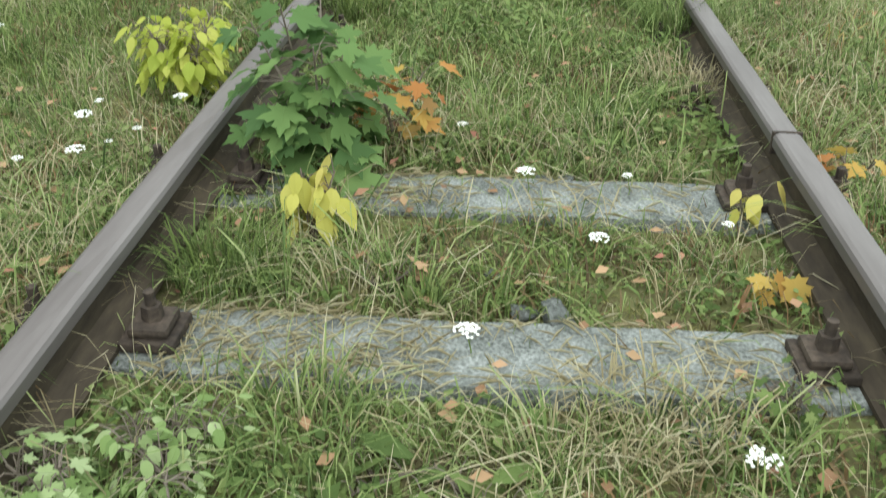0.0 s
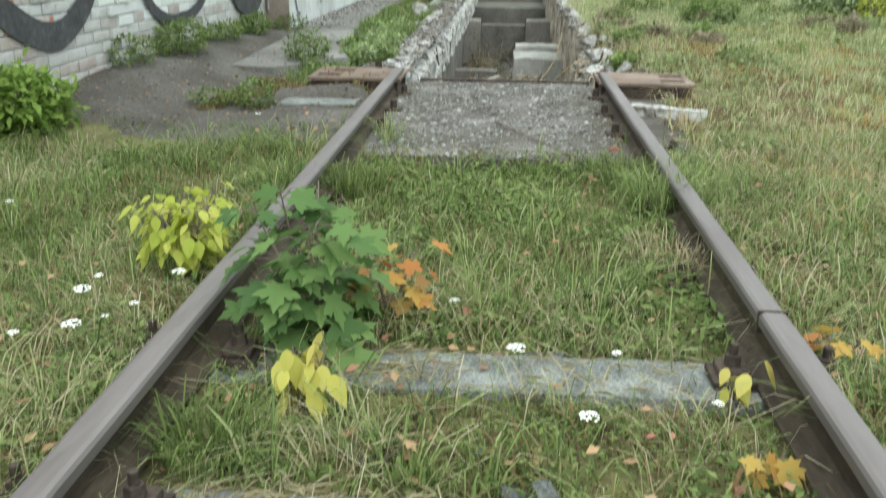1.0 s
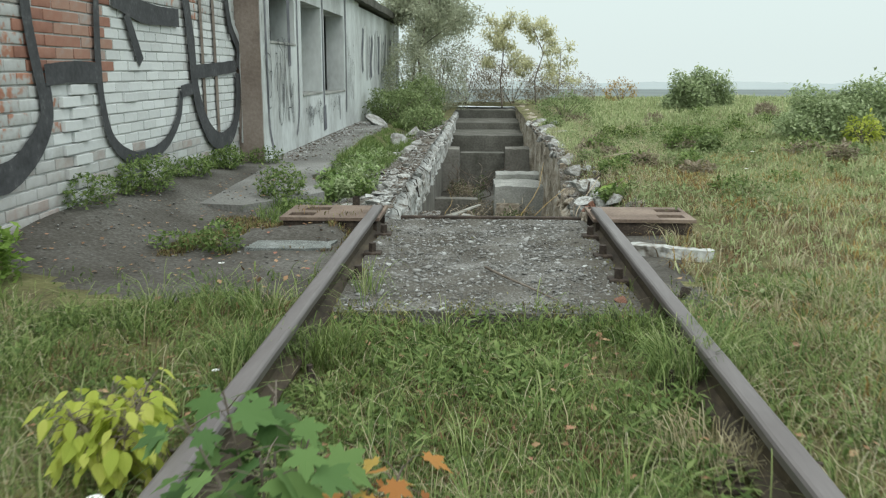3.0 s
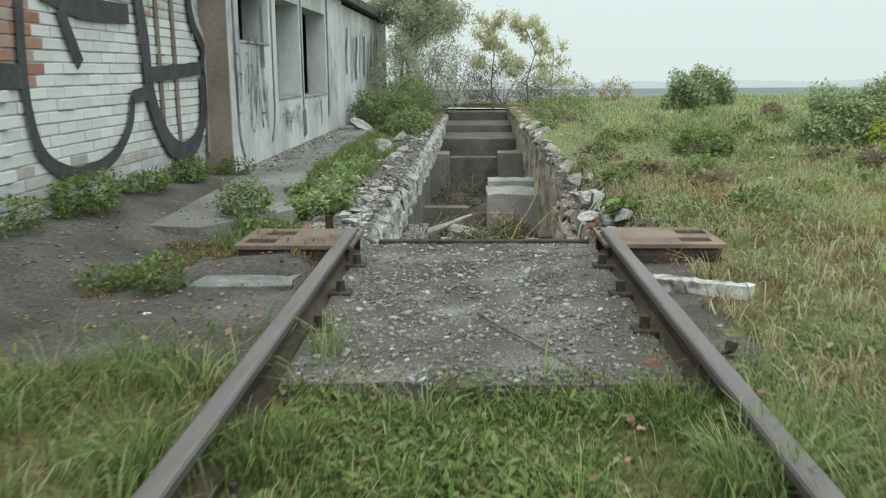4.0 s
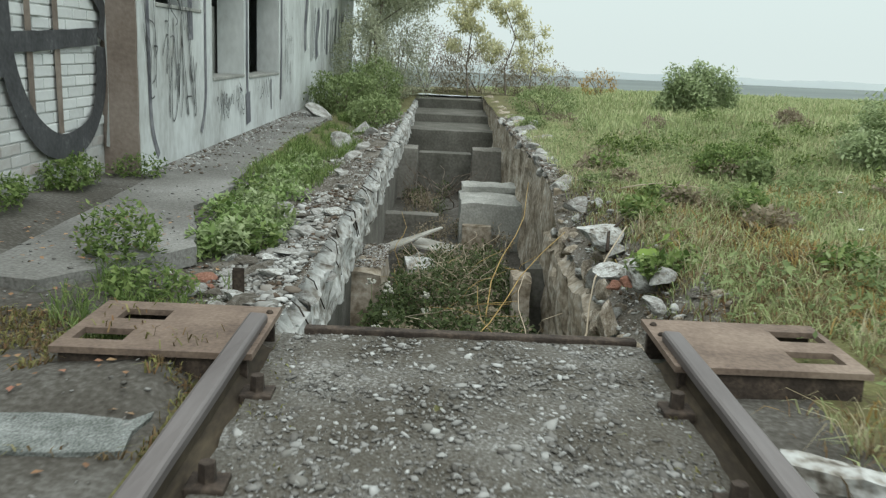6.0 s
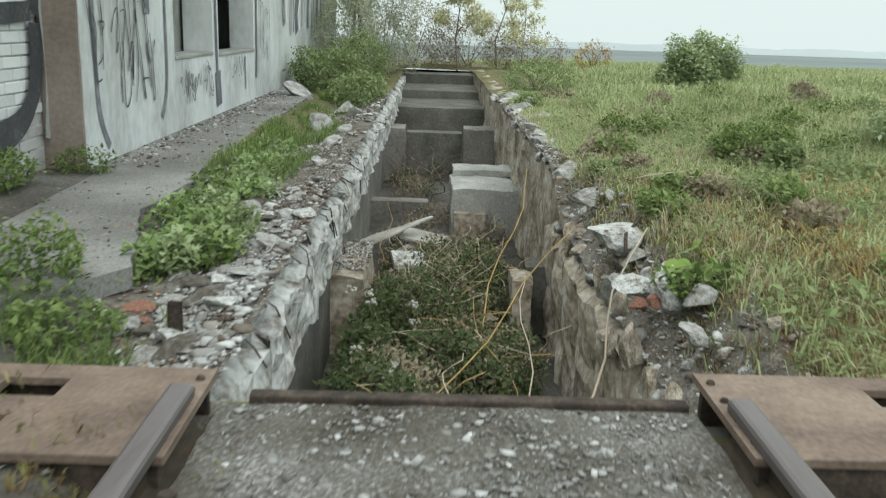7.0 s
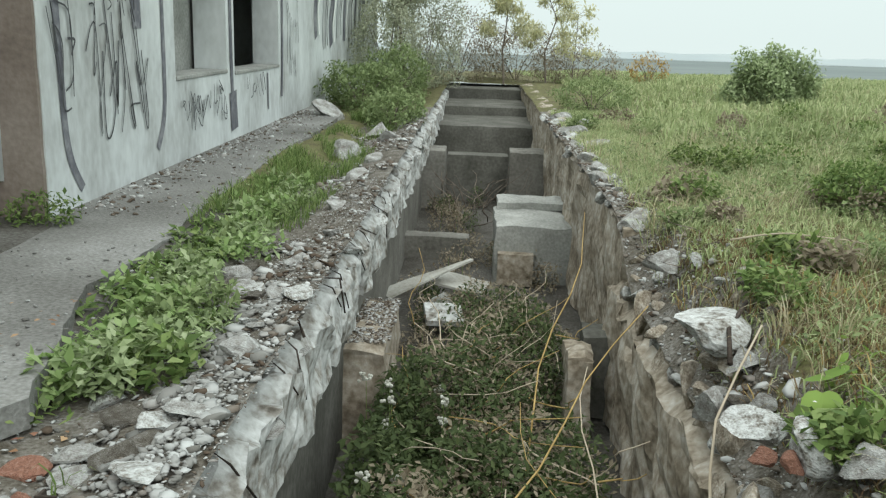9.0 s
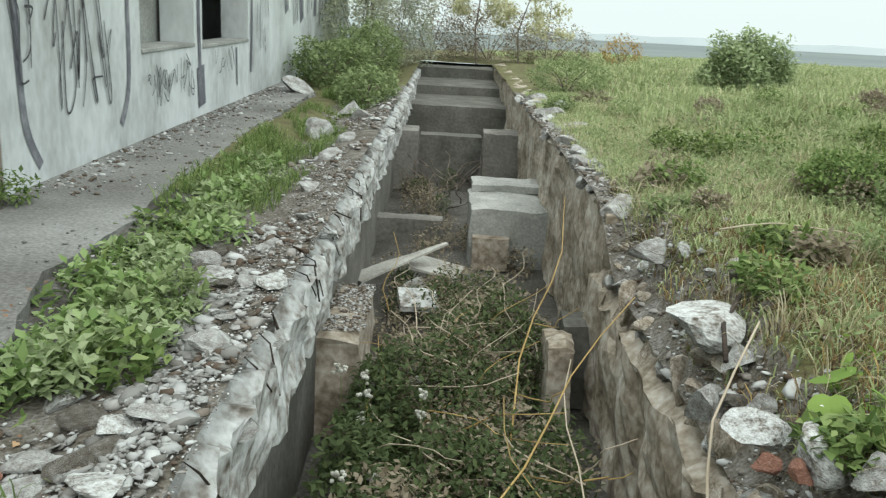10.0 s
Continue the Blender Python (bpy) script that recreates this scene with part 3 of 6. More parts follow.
# ---- the gravel pad ----
bm = rough_box(-0.69, 0.69, 5.12, 7.58, -0.1, 0.03, 0.05, 0.012, 5.0, 0.0, 3.0)
pad = tagged(part("gravel_pad", bm, M_FINES), "compacted pale gravel between the rails", "gravel", kind="structure")
n = 11000
px, py = rng.uniform(-0.7, 0.7, n), rng.uniform(5.12, 7.57, n)
keep = np.abs(px) < 0.69 - 0.14 * rng.random(n)
px, py = px[keep], py[keep]
sz = np.clip(rng.lognormal(-4.55, 0.6, len(px)), 0.005, 0.05)
tagged(pebbles("loose_gravel", np.stack([px, py, np.full(len(px), 0.032)], 1), sz, M_GRAVEL), "loose crushed stone on the gravel pad", "gravel", kind="stuff")

n = 1500
px, py = rng.uniform(-0.66, 0.66, n), rng.uniform(5.15, 7.56, n)
ok = (lumps(px * 2.5 + 1, py * 2.2) + 0.35 * rng.random(n) > 0.0) | (py > 7.3)
P = np.stack([px, py, np.full(n, 0.033)], 1)[ok]
tagged(pebbles("loose_gravel", P, np.clip(rng.lognormal(-4.0, 0.5, len(P)), 0.010, 0.06), M_PALESTONE), "larger pale stones and mortar bits on the gravel pad", "gravel", kind="stuff")

edge = tagged(part("edge_beam", (lambda b: (box(b, -0.61, 0.67, 7.585, 7.64, -0.08, 0.048, 0.008), b)[1])(bmesh.new()), M_IRON), "dark rusted steel beam along the edge of the pit", "steel beam")


def deck_plate(side, x0, x1, y0, y1, top, label):
    p = thing("deck_plate", label, "steel plate", "plates at the rail ends")
    slots = ((x1 - 0.34 * (x1 - x0), 0.16), (x1 - 0.30 * (x1 - x0), 0.6)) if side > 0 else ((x0 + 0.06 * (x1 - x0), 0.16), (x0 + 0.16 * (x1 - x0), 0.6))
    w, d = 0.26 * abs(x1 - x0), 0.22 * (y1 - y0)
    xs, ys = sorted({x0, x1, *[s[0] for s in slots], *[s[0] + w for s in slots]}), sorted({y0, y1, *[y0 + s[1] * (y1 - y0) for s in slots], *[y0 + s[1] * (y1 - y0) + d for s in slots]})
    bm = bmesh.new()
    for i in range(len(xs) - 1):
        for j in range(len(ys) - 1):
            mx, my = (xs[i] + xs[i + 1]) / 2, (ys[j] + ys[j + 1]) / 2
            if any(s[0] < mx < s[0] + w and y0 + s[1] * (y1 - y0) < my < y0 + s[1] * (y1 - y0) + d for s in slots):
                continue
            box(bm, xs[i], xs[i + 1], ys[j], ys[j + 1], top - 0.022, top)
    bmesh.ops.remove_doubles(bm, verts=bm.verts, dist=0.0005)
    part("plate", bm, M_PLATE, p)
    for ya, yb in ((y0 + 0.02, y0 + 0.05), (y1 - 0.05, y1 - 0.02)):
        bm = bmesh.new()
        box(bm, x0 + 0.02, x1 - 0.02, ya, yb, top - 0.15, top - 0.024, 0.004)
        part("girder", bm, M_IRON, p, "rusted girder under the plate")
    inner = x1 if side < 0 else x0
    for k in range(4):
        bm = bmesh.new()
        bmesh.ops.create_uvsphere(bm, u_segments=8, v_segments=5, radius=0.014, matrix=Matrix.Translation((inner - side * -0.03, y0 + 0.08 + k * (y1 - y0 - 0.16) / 3, top)))
        part("rivet", bm, M_IRON, p)
    return p


deck_plate(-1, -1.36, -0.70, 7.07, 7.61, 0.118, "brown rusted steel plate with slots beside the rail end")
deck_plate(1, 0.70, 1.37, 7.15, 7.69, 0.11, "brown rusted steel plate with slots on a girder box")

post = thing("steel_stub", "dark rusted steel stub standing in the rubble", "steel post", at=(-1.03, 8.34, -0.38))
bm = bmesh.new()
box(bm, -0.026, 0.026, -0.004, 0.004, 0, 0.46, 0.001)
box(bm, -0.030, -0.022, -0.004, 0.05, 0, 0.45, 0.001)
part("angle_bar", bm, M_IRON, post)

# small steel chairs that hold the rails over the pad
for side in (-1, 1):
    for y in (5.75, 6.35, 6.95):
        c = thing("rail_chair", "rusted rail clamp sunk in the gravel", "rail clamp", "clamps beside the pad", (0.7525 * side - 0.095 * side, y, 0.03))
        bm = bmesh.new()
        box(bm, -0.05, 0.05, -0.05, 0.05, -0.03, 0.015, 0.006)
        part("base_plate", bm, M_IRON, c)
        bm = bmesh.new()
        bmesh.ops.create_cone(bm, cap_ends=True, segments=6, radius1=0.024, radius2=0.022, depth=0.05, matrix=Matrix.Translation((0, 0, 0.04)))
        part("nut", bm, M_IRON, c)

# ---- paving and dirt on the building's side ----


def ragged_slab(name, outline, z0, z1, material, label, category, amp=0.05, cut=0.12, kind="structure"):
    """A slab with a broken outline."""
    pts = []
    for i, p in enumerate(outline):
        q = outline[(i + 1) % len(outline)]
        d = Vector((q[0] - p[0], q[1] - p[1]))
        n = max(1, int(d.length / cut))
        for k in range(n):
            b = Vector(p) + d * k / n
            o = noise.noise_vector(Vector((b.x * 2.3, b.y * 2.3, 1.0))) * amp + noise.noise_vector(Vector((b.x * 9, b.y * 9, 4.0))) * amp * 0.6
            pts.append((b.x + o.x, b.y + o.y))
    bm = bmesh.new()
    up = [bm.verts.new((x, y, z1)) for x, y in pts]
    dn = [bm.verts.new((x + 0.02 * noise.noise(Vector((x * 7, y * 7, 0))), y, z0)) for x, y in pts]
    bm.faces.new(up)
    for i in range(len(pts)):
        k = (i + 1) % len(pts)
        bm.faces.new((up[k], up[i], dn[i], dn[k]))
    bmesh.ops.recalc_face_normals(bm, faces=bm.faces)
    return tagged(part(name, bm, material), label, category, kind=kind)


ragged_slab("pavement", [(-1.40, 9.0), (-1.62, 9.65), (-1.74, 10.2), (-1.70, 10.9), (-1.80, 12.2), (-1.82, 13.2), (-1.88, 14.6), (-1.85, 16.5), (-1.9, 18.6), (-2.56, 19.8), (-2.56, 11.4), (-3.0, 11.3), (-3.05, 9.2), (-2.6, 8.3), (-1.9, 8.2)], -0.08, 0.022, M_PAVE, "grey worn asphalt paving with a broken edge", "pavement")
ragged_slab("concrete_slab", [(-0.95, 6.52), (-0.92, 7.0), (-1.38, 6.98), (-1.45, 6.52)], -0.06, 0.025, M_SLEEPER, "flat broken piece of concrete beside the rail", "concrete slab", 0.05, kind="thing")
frag = tagged(part("concrete_fragment", rough_box(-0.24, 0.24, -0.05, 0.05, 0.0, 0.08, 0.04, 0.014, 9, 0.012, 2), M_PLASTER), "long white broken concrete fragment beside the rail", "concrete")
frag.matrix_world = pose(1.07, 6.49, -0.01, 0, 0, -26)
n = 900
px, py = rng.uniform(-3.0, -0.95, n), rng.uniform(5.9, 11.0, n)
tagged(pebbles("paving_grit", np.stack([px, py, np.where((py > 8.4) & (px < -1.5), 0.027, ground_z(px, py) + 0.006)], 1), rng.uniform(0.006, 0.03, n), M_GRAVEL), "scattered stone grit on the dirt and paving", "gravel", kind="stuff")

v, f = tube([(-0.01, 5.90, 0.06), (0.09, 5.70, 0.055), (0.18, 5.55, 0.05), (0.32, 5.31, 0.04)], 0.008, 0.004, 6)
tagged(obj("stick", v, f, M_BARK, smooth=True), "thin dark stick lying on the gravel", "stick")

n = 1600
px = np.where(rng.random(n) < 0.6, -2.5 + np.abs(rng.normal(0, 0.16, n)), rng.uniform(-2.5, -1.8, n))
py = rng.uniform(11.6, 19.0, n)
tagged(pebbles("paving_grit", np.stack([px, py, np.full(n, 0.027)], 1), np.clip(rng.lognormal(-4.0, 0.6, n), 0.008, 0.07), M_RUBBLE), "fallen render and grit along the foot of the wall", "gravel", kind="stuff")

# ---- the derelict building ----
WX, BX = -2.53, -2.80
bld = thing("building", "derelict single-storey depot building with graffiti on its walls", "building")
bld["kind"] = "structure"
Y0, Y1 = 11.5, 19.6
YB = 11.47
# openings in the white wall: y0, y1, z0, z1
OPEN = [(11.95, 13.35, 1.36, 1.98), (13.78, 15.28, 0.69, 1.98), (15.56, 17.58, 0.66, 1.98)]
bm = bmesh.new()
ycuts = sorted({Y0, Y1, *[o[0] for o in OPEN], *[o[1] for o in OPEN]})
for a, b in zip(ycuts[:-1], ycuts[1:]):
    o = [q for q in OPEN if q[0] <= a and b <= q[1]]
    if o:
        box(bm, WX - 0.32, WX, a, b, -0.2, o[0][2])
        box(bm, WX - 0.32, WX, a, b, o[0][3], 2.36)
    else:
        box(bm, WX - 0.32, WX, a, b, -0.2, 2.36)
bmesh.ops.remove_doubles(bm, verts=bm.verts, dist=0.0005)
part("wall_white", bm, M_WHITEWASH, bld, "stained white rendered wall")
part("wall_end", rough_box(BX - 0.3, WX - 0.006, Y0 - 0.035, Y0 - 0.003, -0.2, 2.36, 0.12, 0.006), M_BROWN, bld, "brown cement end face")
bm = bmesh.new()
box(bm, -6.5, WX - 0.03, 19.6, 28.5, -0.2, 2.3)
part("wall_far", bm, M_WHITEWASH, bld, "grey graffitied far wall")
part("roof", rough_box(-7.0, WX + 0.14, Y0 - 0.2, 28.8, 2.362, 2.52, 0.4, 0.02), M_CONC_DARK, bld, "overhanging concrete roof slab")
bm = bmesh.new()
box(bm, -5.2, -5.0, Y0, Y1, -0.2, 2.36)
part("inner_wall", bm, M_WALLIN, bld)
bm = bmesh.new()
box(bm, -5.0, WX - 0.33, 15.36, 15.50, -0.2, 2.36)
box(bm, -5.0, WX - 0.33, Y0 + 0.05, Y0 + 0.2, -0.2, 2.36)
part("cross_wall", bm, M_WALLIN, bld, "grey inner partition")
bm = bmesh.new()
box(bm, -5.0, WX - 0.33, Y0, Y1, -0.25, -0.15)
part("inner_floor", bm, M_CONC_DARK, bld)
bm = bmesh.new()
box(bm, WX - 0.75, WX - 0.36, 14.35, 15.34, -0.2, 1.18)
box(bm, WX - 0.62, WX - 0.36, 14.75, 15.34, 1.18, 1.5)
part("bricked_up_stub", bm, M_CONC, bld, "broken inner brickwork behind the window")
for y0, y1, z0, z1 in OPEN:
    bm = bmesh.new()
    box(bm, WX - 0.30, WX + 0.012, y0 + 0.004, y1 - 0.004, z0 + 0.003, z0 + 0.035, 0.006)
    part("window_sill", bm, M_CONC, bld, "chipped concrete sill")

# the brick wall: backing, then its bricks
brick_wall = thing("brick_wall", "painted brick wall with faded graffiti and bare red patches", "wall")
brick_wall["kind"] = "structure"
bm = bmesh.new()
box(bm, -6.5, BX - 0.009, 4.2, YB - 0.02, -0.2, 2.66)
part("backing", bm, mat("lime_mortar", [(0.30, 0.30, 0.285), (0.44, 0.455, 0.45), (0.53, 0.55, 0.55)], 3, 9, 1.0, 0.5), brick_wall)


def brick_material():
    """Old red brick under flaking white paint; the paint wears away in patches."""
    m = mat("flaking_painted_brick", [(0.30, 0.12, 0.08), (0.38, 0.20, 0.14), (0.40, 0.41, 0.40), (0.53, 0.555, 0.555), (0.65, 0.68, 0.68)], 0.9, 10, 0.9, 0.5, 16, 0.33, stops=[0.28, 0.34, 0.37, 0.48, 0.7], obj_rand=0.22, island=0.10)
    m.node_tree.nodes["Mapping"].inputs["Location"].default_value = (0.3, 1.0, 0.55)
    return m


M_BRICK = brick_material()
M_BAREBRICK = mat("bare_weathered_brick", [(0.30, 0.19, 0.15), (0.34, 0.29, 0.265), (0.41, 0.41, 0.40), (0.52, 0.54, 0.54)], 1.3, 10, 0.92, 0.6, 16, 0.35, stops=[0.25, 0.34, 0.44, 0.64], obj_rand=0.25, island=0.2)

M_REDBRICK = mat("bare_red_brick_with_old_paint", [(0.24, 0.12, 0.09), (0.33, 0.17, 0.125), (0.36, 0.23, 0.18), (0.36, 0.35, 0.34)], 2.2, 10, 0.92, 0.6, 16, 0.35, stops=[0.28, 0.42, 0.55, 0.68], obj_rand=0.25, island=0.25)


def red(y, z):
    """The patches where the paint has gone."""
    wob = 0.12 * noise.noise(Vector((y * 2.2, z * 2.2, 3.0)))
    return (6.62 < y + wob < 7.85 and z + wob > 0.98) or (y + wob < 6.3 and z + wob > 1.22) or noise.noise(Vector((y * 1.9, z * 2.6, 11.0))) > 0.62


def bare(y, z):
    """Whether a brick lies outside the painted letters."""
    wob = 0.06 * noise.noise(Vector((y * 3, z * 3, 7.0)))
    y, z = y + wob + 0.12, z + wob
    inside = (5.5 < y < 7.05 and 0.45 < z < 1.42) or (7.95 < y < 9.75 and 0.40 < z < 1.62) or (9.95 < y < 11.6 and 0.36 < z < 2.0)
    return not inside and not (7.05 <= y <= 7.95 and 0.45 < z < 0.95)


part("flat_roof", rough_box(-6.9, BX - 0.02, 4.0, YB, 2.662, 2.8, 0.5, 0.01), M_CONC_DARK, brick_wall, "grey flat roof slab")
BL, BH, J = 0.25, 0.068, 0.011
bm = bmesh.new()
box(bm, -0.06, 0.0, 0, BL, 0, BH, 0.005)
full_brick = bpy.data.meshes.new("brick")
bm.to_mesh(full_brick)
bm.free()
bare_brick = full_brick.copy()
full_brick.materials.append(M_BRICK)
bare_brick.materials.append(M_BAREBRICK)
red_brick = full_brick.copy()
red_brick.materials.clear()
red_brick.materials.append(M_REDBRICK)
rest, count = [], 0
for r in range(int(2.65 / (BH + J))):
    z = -0.05 + r * (BH + J)
    y = YB - 0.03 - BL - (0.13 if r % 2 else 0)
    while y > 4.3:
        dx = random.uniform(-0.004, 0.004) + (0.012 if random.random() < 0.02 else 0)
        if 7.02 < y < 7.4 and z < 0.9:
            dx += 0.025
        if 7.0 < y < 11.5 and z < 1.75 and count < 330:
            o = new("brick", red_brick if red(y, z) else bare_brick if bare(y, z) else full_brick)
            o.parent = brick_wall
            o.location = (BX + dx, y, z)
            o.rotation_euler = (random.uniform(-0.01, 0.01), 0, random.uniform(-0.012, 0.012))
            count += 1
        else:
            rest.append((dx, y, z))
        y -= BL + J
V = np.array([v.co[:] for v in full_brick.vertices])
polys = [tuple(p.vertices) for p in full_brick.polygons]
kinds = {"painted": [], "bare": [], "red": []}
for b in rest:
    kinds["red" if red(b[1], b[2]) else "bare" if bare(b[1], b[2]) else "painted"].append(b)
for coat, m in (("painted", M_BRICK), ("bare", M_BAREBRICK), ("red", M_REDBRICK)):
    some = kinds[coat]
    corners = np.concatenate([V + np.array([BX + dx, y, z]) for dx, y, z in some])
    F4 = np.array([[i + k * len(V) for i in p] for k in range(len(some)) for p in polys if len(p) == 4], int).reshape(-1, 4)
    F3 = np.array([[i + k * len(V) for i in p] for k in range(len(some)) for p in polys if len(p) == 3], int).reshape(-1, 3)
    more = poly_mesh("brickwork", corners, F3, F4, m)
    more.parent = brick_wall
    more["kind"] = "stuff"


def stroke(name, x, path, width, material, label, parent=None, steps=10):
    """A sprayed stroke of paint on a wall at x: a smooth ribbon through (y, z) points."""
    pts = []
    n = len(path)
    for i in range(n - 1):
        p0, p1, p2, p3 = [Vector(path[max(0, min(n - 1, i + k))]) for k in (-1, 0, 1, 2)]
        for s in range(steps):
            t = s / steps
            pts.append(0.5 * ((2 * p1) + (p2 - p0) * t + (2 * p0 - 5 * p1 + 4 * p2 - p3) * t * t + (3 * p1 - p0 - 3 * p2 + p3) * t ** 3))
    pts.append(Vector(path[-1]))
    vs, fs = [], []
    for i, p in enumerate(pts):
        d = (pts[min(i + 1, len(pts) - 1)] - pts[max(i - 1, 0)])
        nrm = Vector((-d.y, d.x)).normalized()
        w = width * 0.5 * (1 + 0.16 * noise.noise(Vector((p.x * 3, p.y * 3, 2))) + 0.05 * noise.noise(Vector((p.x * 30, p.y * 30, 2))))
        vs += [(x, p.x + nrm.x * w, p.y + nrm.y * w), (x, p.x - nrm.x * w, p.y - nrm.y * w)]
    for i in range(len(pts) - 1):
        fs.append((2 * i, 2 * i + 1, 2 * i + 3, 2 * i + 2))
    return obj(name, vs, fs, material, parent, label)


graf = thing("graffiti", "large faded black outlined letters sprayed on the brick wall", "graffiti")
GX = BX + 0.0175
GRAFFITI = [
    ([(5.6, 1.1), (5.75, 0.75), (6.1, 0.52), (6.5, 0.43), (6.85, 0.55), (7.08, 0.75), (7.08, 0.98)], 0.17), ([(7.06, 0.9), (6.95, 1.3), (6.9, 1.7)], 0.12),
    ([(7.98, 1.7), (7.93, 1.2), (7.95, 0.85), (8.08, 0.54), (8.45, 0.37), (8.9, 0.36), (9.3, 0.44), (9.62, 0.64), (9.72, 0.86)], 0.10),
    ([(7.1, 1.03), (7.5, 1.05), (7.9, 1.04)], 0.14), ([(8.25, 1.62), (8.9, 1.53), (9.75, 1.53)], 0.17), ([(8.5, 1.50), (8.62, 1.32), (8.76, 1.12)], 0.12),
    ([(9.70, 0.86), (9.95, 0.88), (10.2, 0.90)], 0.12), ([(9.95, 1.75), (10.05, 1.35), (10.12, 0.9), (10.3, 0.6), (10.6, 0.38), (11.0, 0.30), (11.4, 0.40), (11.62, 0.65), (11.66, 1.02)], 0.19),
    ([(10.05, 1.04), (10.7, 1.06), (11.6, 1.10)], 0.13), ([(11.32, 1.85), (11.42, 1.55), (11.72, 1.32), (11.66, 1.08)], 0.15),
]
def fit(path):
    return [(1.0 + (y - 1.0) * 0.972, 1.05 + (z - 1.05) * 0.972) for y, z in path]


for k, (path, w) in enumerate(GRAFFITI):
    stroke("paint_stroke", GX + 0.0016 * k, fit(path), w, M_BLACK, "", graf)
stroke("paint_stroke", GX - 0.003, fit([(5.6, 1.62), (6.0, 1.55), (6.45, 1.6)]), 0.26, M_BLUE, "faded blue paint", graf)
stroke("paint_stroke", GX + 0.018, fit([(11.40, 1.9), (11.50, 1.6), (11.80, 1.36), (11.76, 1.10), (11.80, 0.7), (11.72, 0.22)]), 0.075, M_GREYPAINT, "grey outline", graf)
for yy in (10.42, 10.85):
    stroke("paint_stroke", GX - 0.002, fit([(yy, 1.95), (yy + 0.02, 1.2), (yy + 0.04, 0.4)]), 0.09, M_BROWN, "brown stripe", graf)

count = 0
lines = thing("wall_markings", "dark vertical stripes and scrawls sprayed on the white wall", "graffiti")
for path, w in (([(11.72, 2.3), (11.74, 1.0), (11.78, 0.4), (11.95, 0.12)], 0.075), ([(13.5, 2.3), (13.5, 1.2), (13.48, 0.5), (13.3, 0.2)], 0.075), ([(15.42, 2.3), (15.42, 1.0), (15.46, 0.4)], 0.09),
                ([(15.46, 0.5), (15.5, 0.12)], 0.26), ([(17.75, 2.3), (17.76, 1.0), (17.7, 0.3)], 0.10), ([(16.95, 0.62), (16.97, 0.2)], 0.05)):
    count += 1
    stroke("stripe", WX + 0.004 + 0.0012 * count, path, w, M_BLUE, "", lines)
stroke("stripe", WX + 0.003, [(12.98, 2.3), (12.96, 1.7), (12.98, 1.1)], 0.17, M_BLUE, "violet blot", lines)
sc = random.Random(5)
for y0, z0, w, h, k in ((12.1, 0.4, 1.0, 0.9, 12), (11.6, 0.6, 0.3, 0.9, 5), (14.1, 0.3, 0.5, 0.3, 5), (17.9, 0.5, 0.8, 1.2, 8), (12.2, 1.15, 0.8, 0.3, 6), (13.85, 0.25, 0.5, 0.35, 5), (14.75, 0.25, 0.4, 0.4, 5), (15.95, 0.38, 0.8, 0.28, 6)):
    for i in range(k):
        a = (y0 + w * i / k, z0 + h * sc.random())
        p = [a, (a[0] + sc.uniform(-0.02, 0.14), z0 + h * sc.random()), (a[0] + sc.uniform(0.0, 0.18), z0 + h * sc.random()), (a[0] + sc.uniform(0.02, 0.2), z0 + h * sc.random())]
        count += 1
        stroke("scrawl", WX + 0.004 + 0.0005 * count, p, sc.uniform(0.008, 0.016), M_BLACK, "", lines)
for i in range(9):
    y = 20.3 + i * 0.7
    z = 0.75 + 0.3 * sc.random()
    p = [(y, z), (y + 0.12 * sc.uniform(-1, 1), z + 0.35), (y + 0.25 * sc.uniform(-1, 1), z + 0.7), (y + 0.1, z + 0.9)]
    stroke("streak", WX - 0.026 + 0.002 * i, p, sc.uniform(0.12, 0.4), M_GREYPAINT if i % 2 else M_BLUE, "", lines)
    stroke("streak", WX - 0.005 + 0.002 * i, [(q + 0.18, r + 0.05) for q, r in p], 0.07, M_BLACK if i % 2 else M_PETAL, "", lines)

# ---- rubble on the rims ----
n = 4200
px = -0.76 - np.abs(rng.normal(0, 0.36, n))
py = rng.uniform(7.6, 19.5, n)
ok = (px > -1.6) & (lumps(px * 2.2, py * 1.4) > -0.25 * rng.random(n))
px, py = px[ok], py[ok]
pz = np.maximum(ground_z(px, py), -0.14) + 0.012
tagged(pebbles("rim_rubble", np.stack([px, py, pz], 1), np.clip(rng.lognormal(-3.8, 0.65, len(px)), 0.008, 0.10), M_RUBBLE), "broken pale concrete rubble along the rim of the pit", "rubble", kind="stuff")
n = 2200
px, py = 0.9 + np.abs(rng.normal(0, 0.22, n)), rng.uniform(7.7, 19.5, n)
tagged(pebbles("rim_rubble", np.stack([px, py, ground_z(px, py) + 0.01], 1), np.clip(rng.lognormal(-3.7, 0.6, n), 0.01, 0.1), M_RUBBLE), "stones and mortar along the overgrown rim", "rubble", kind="stuff")
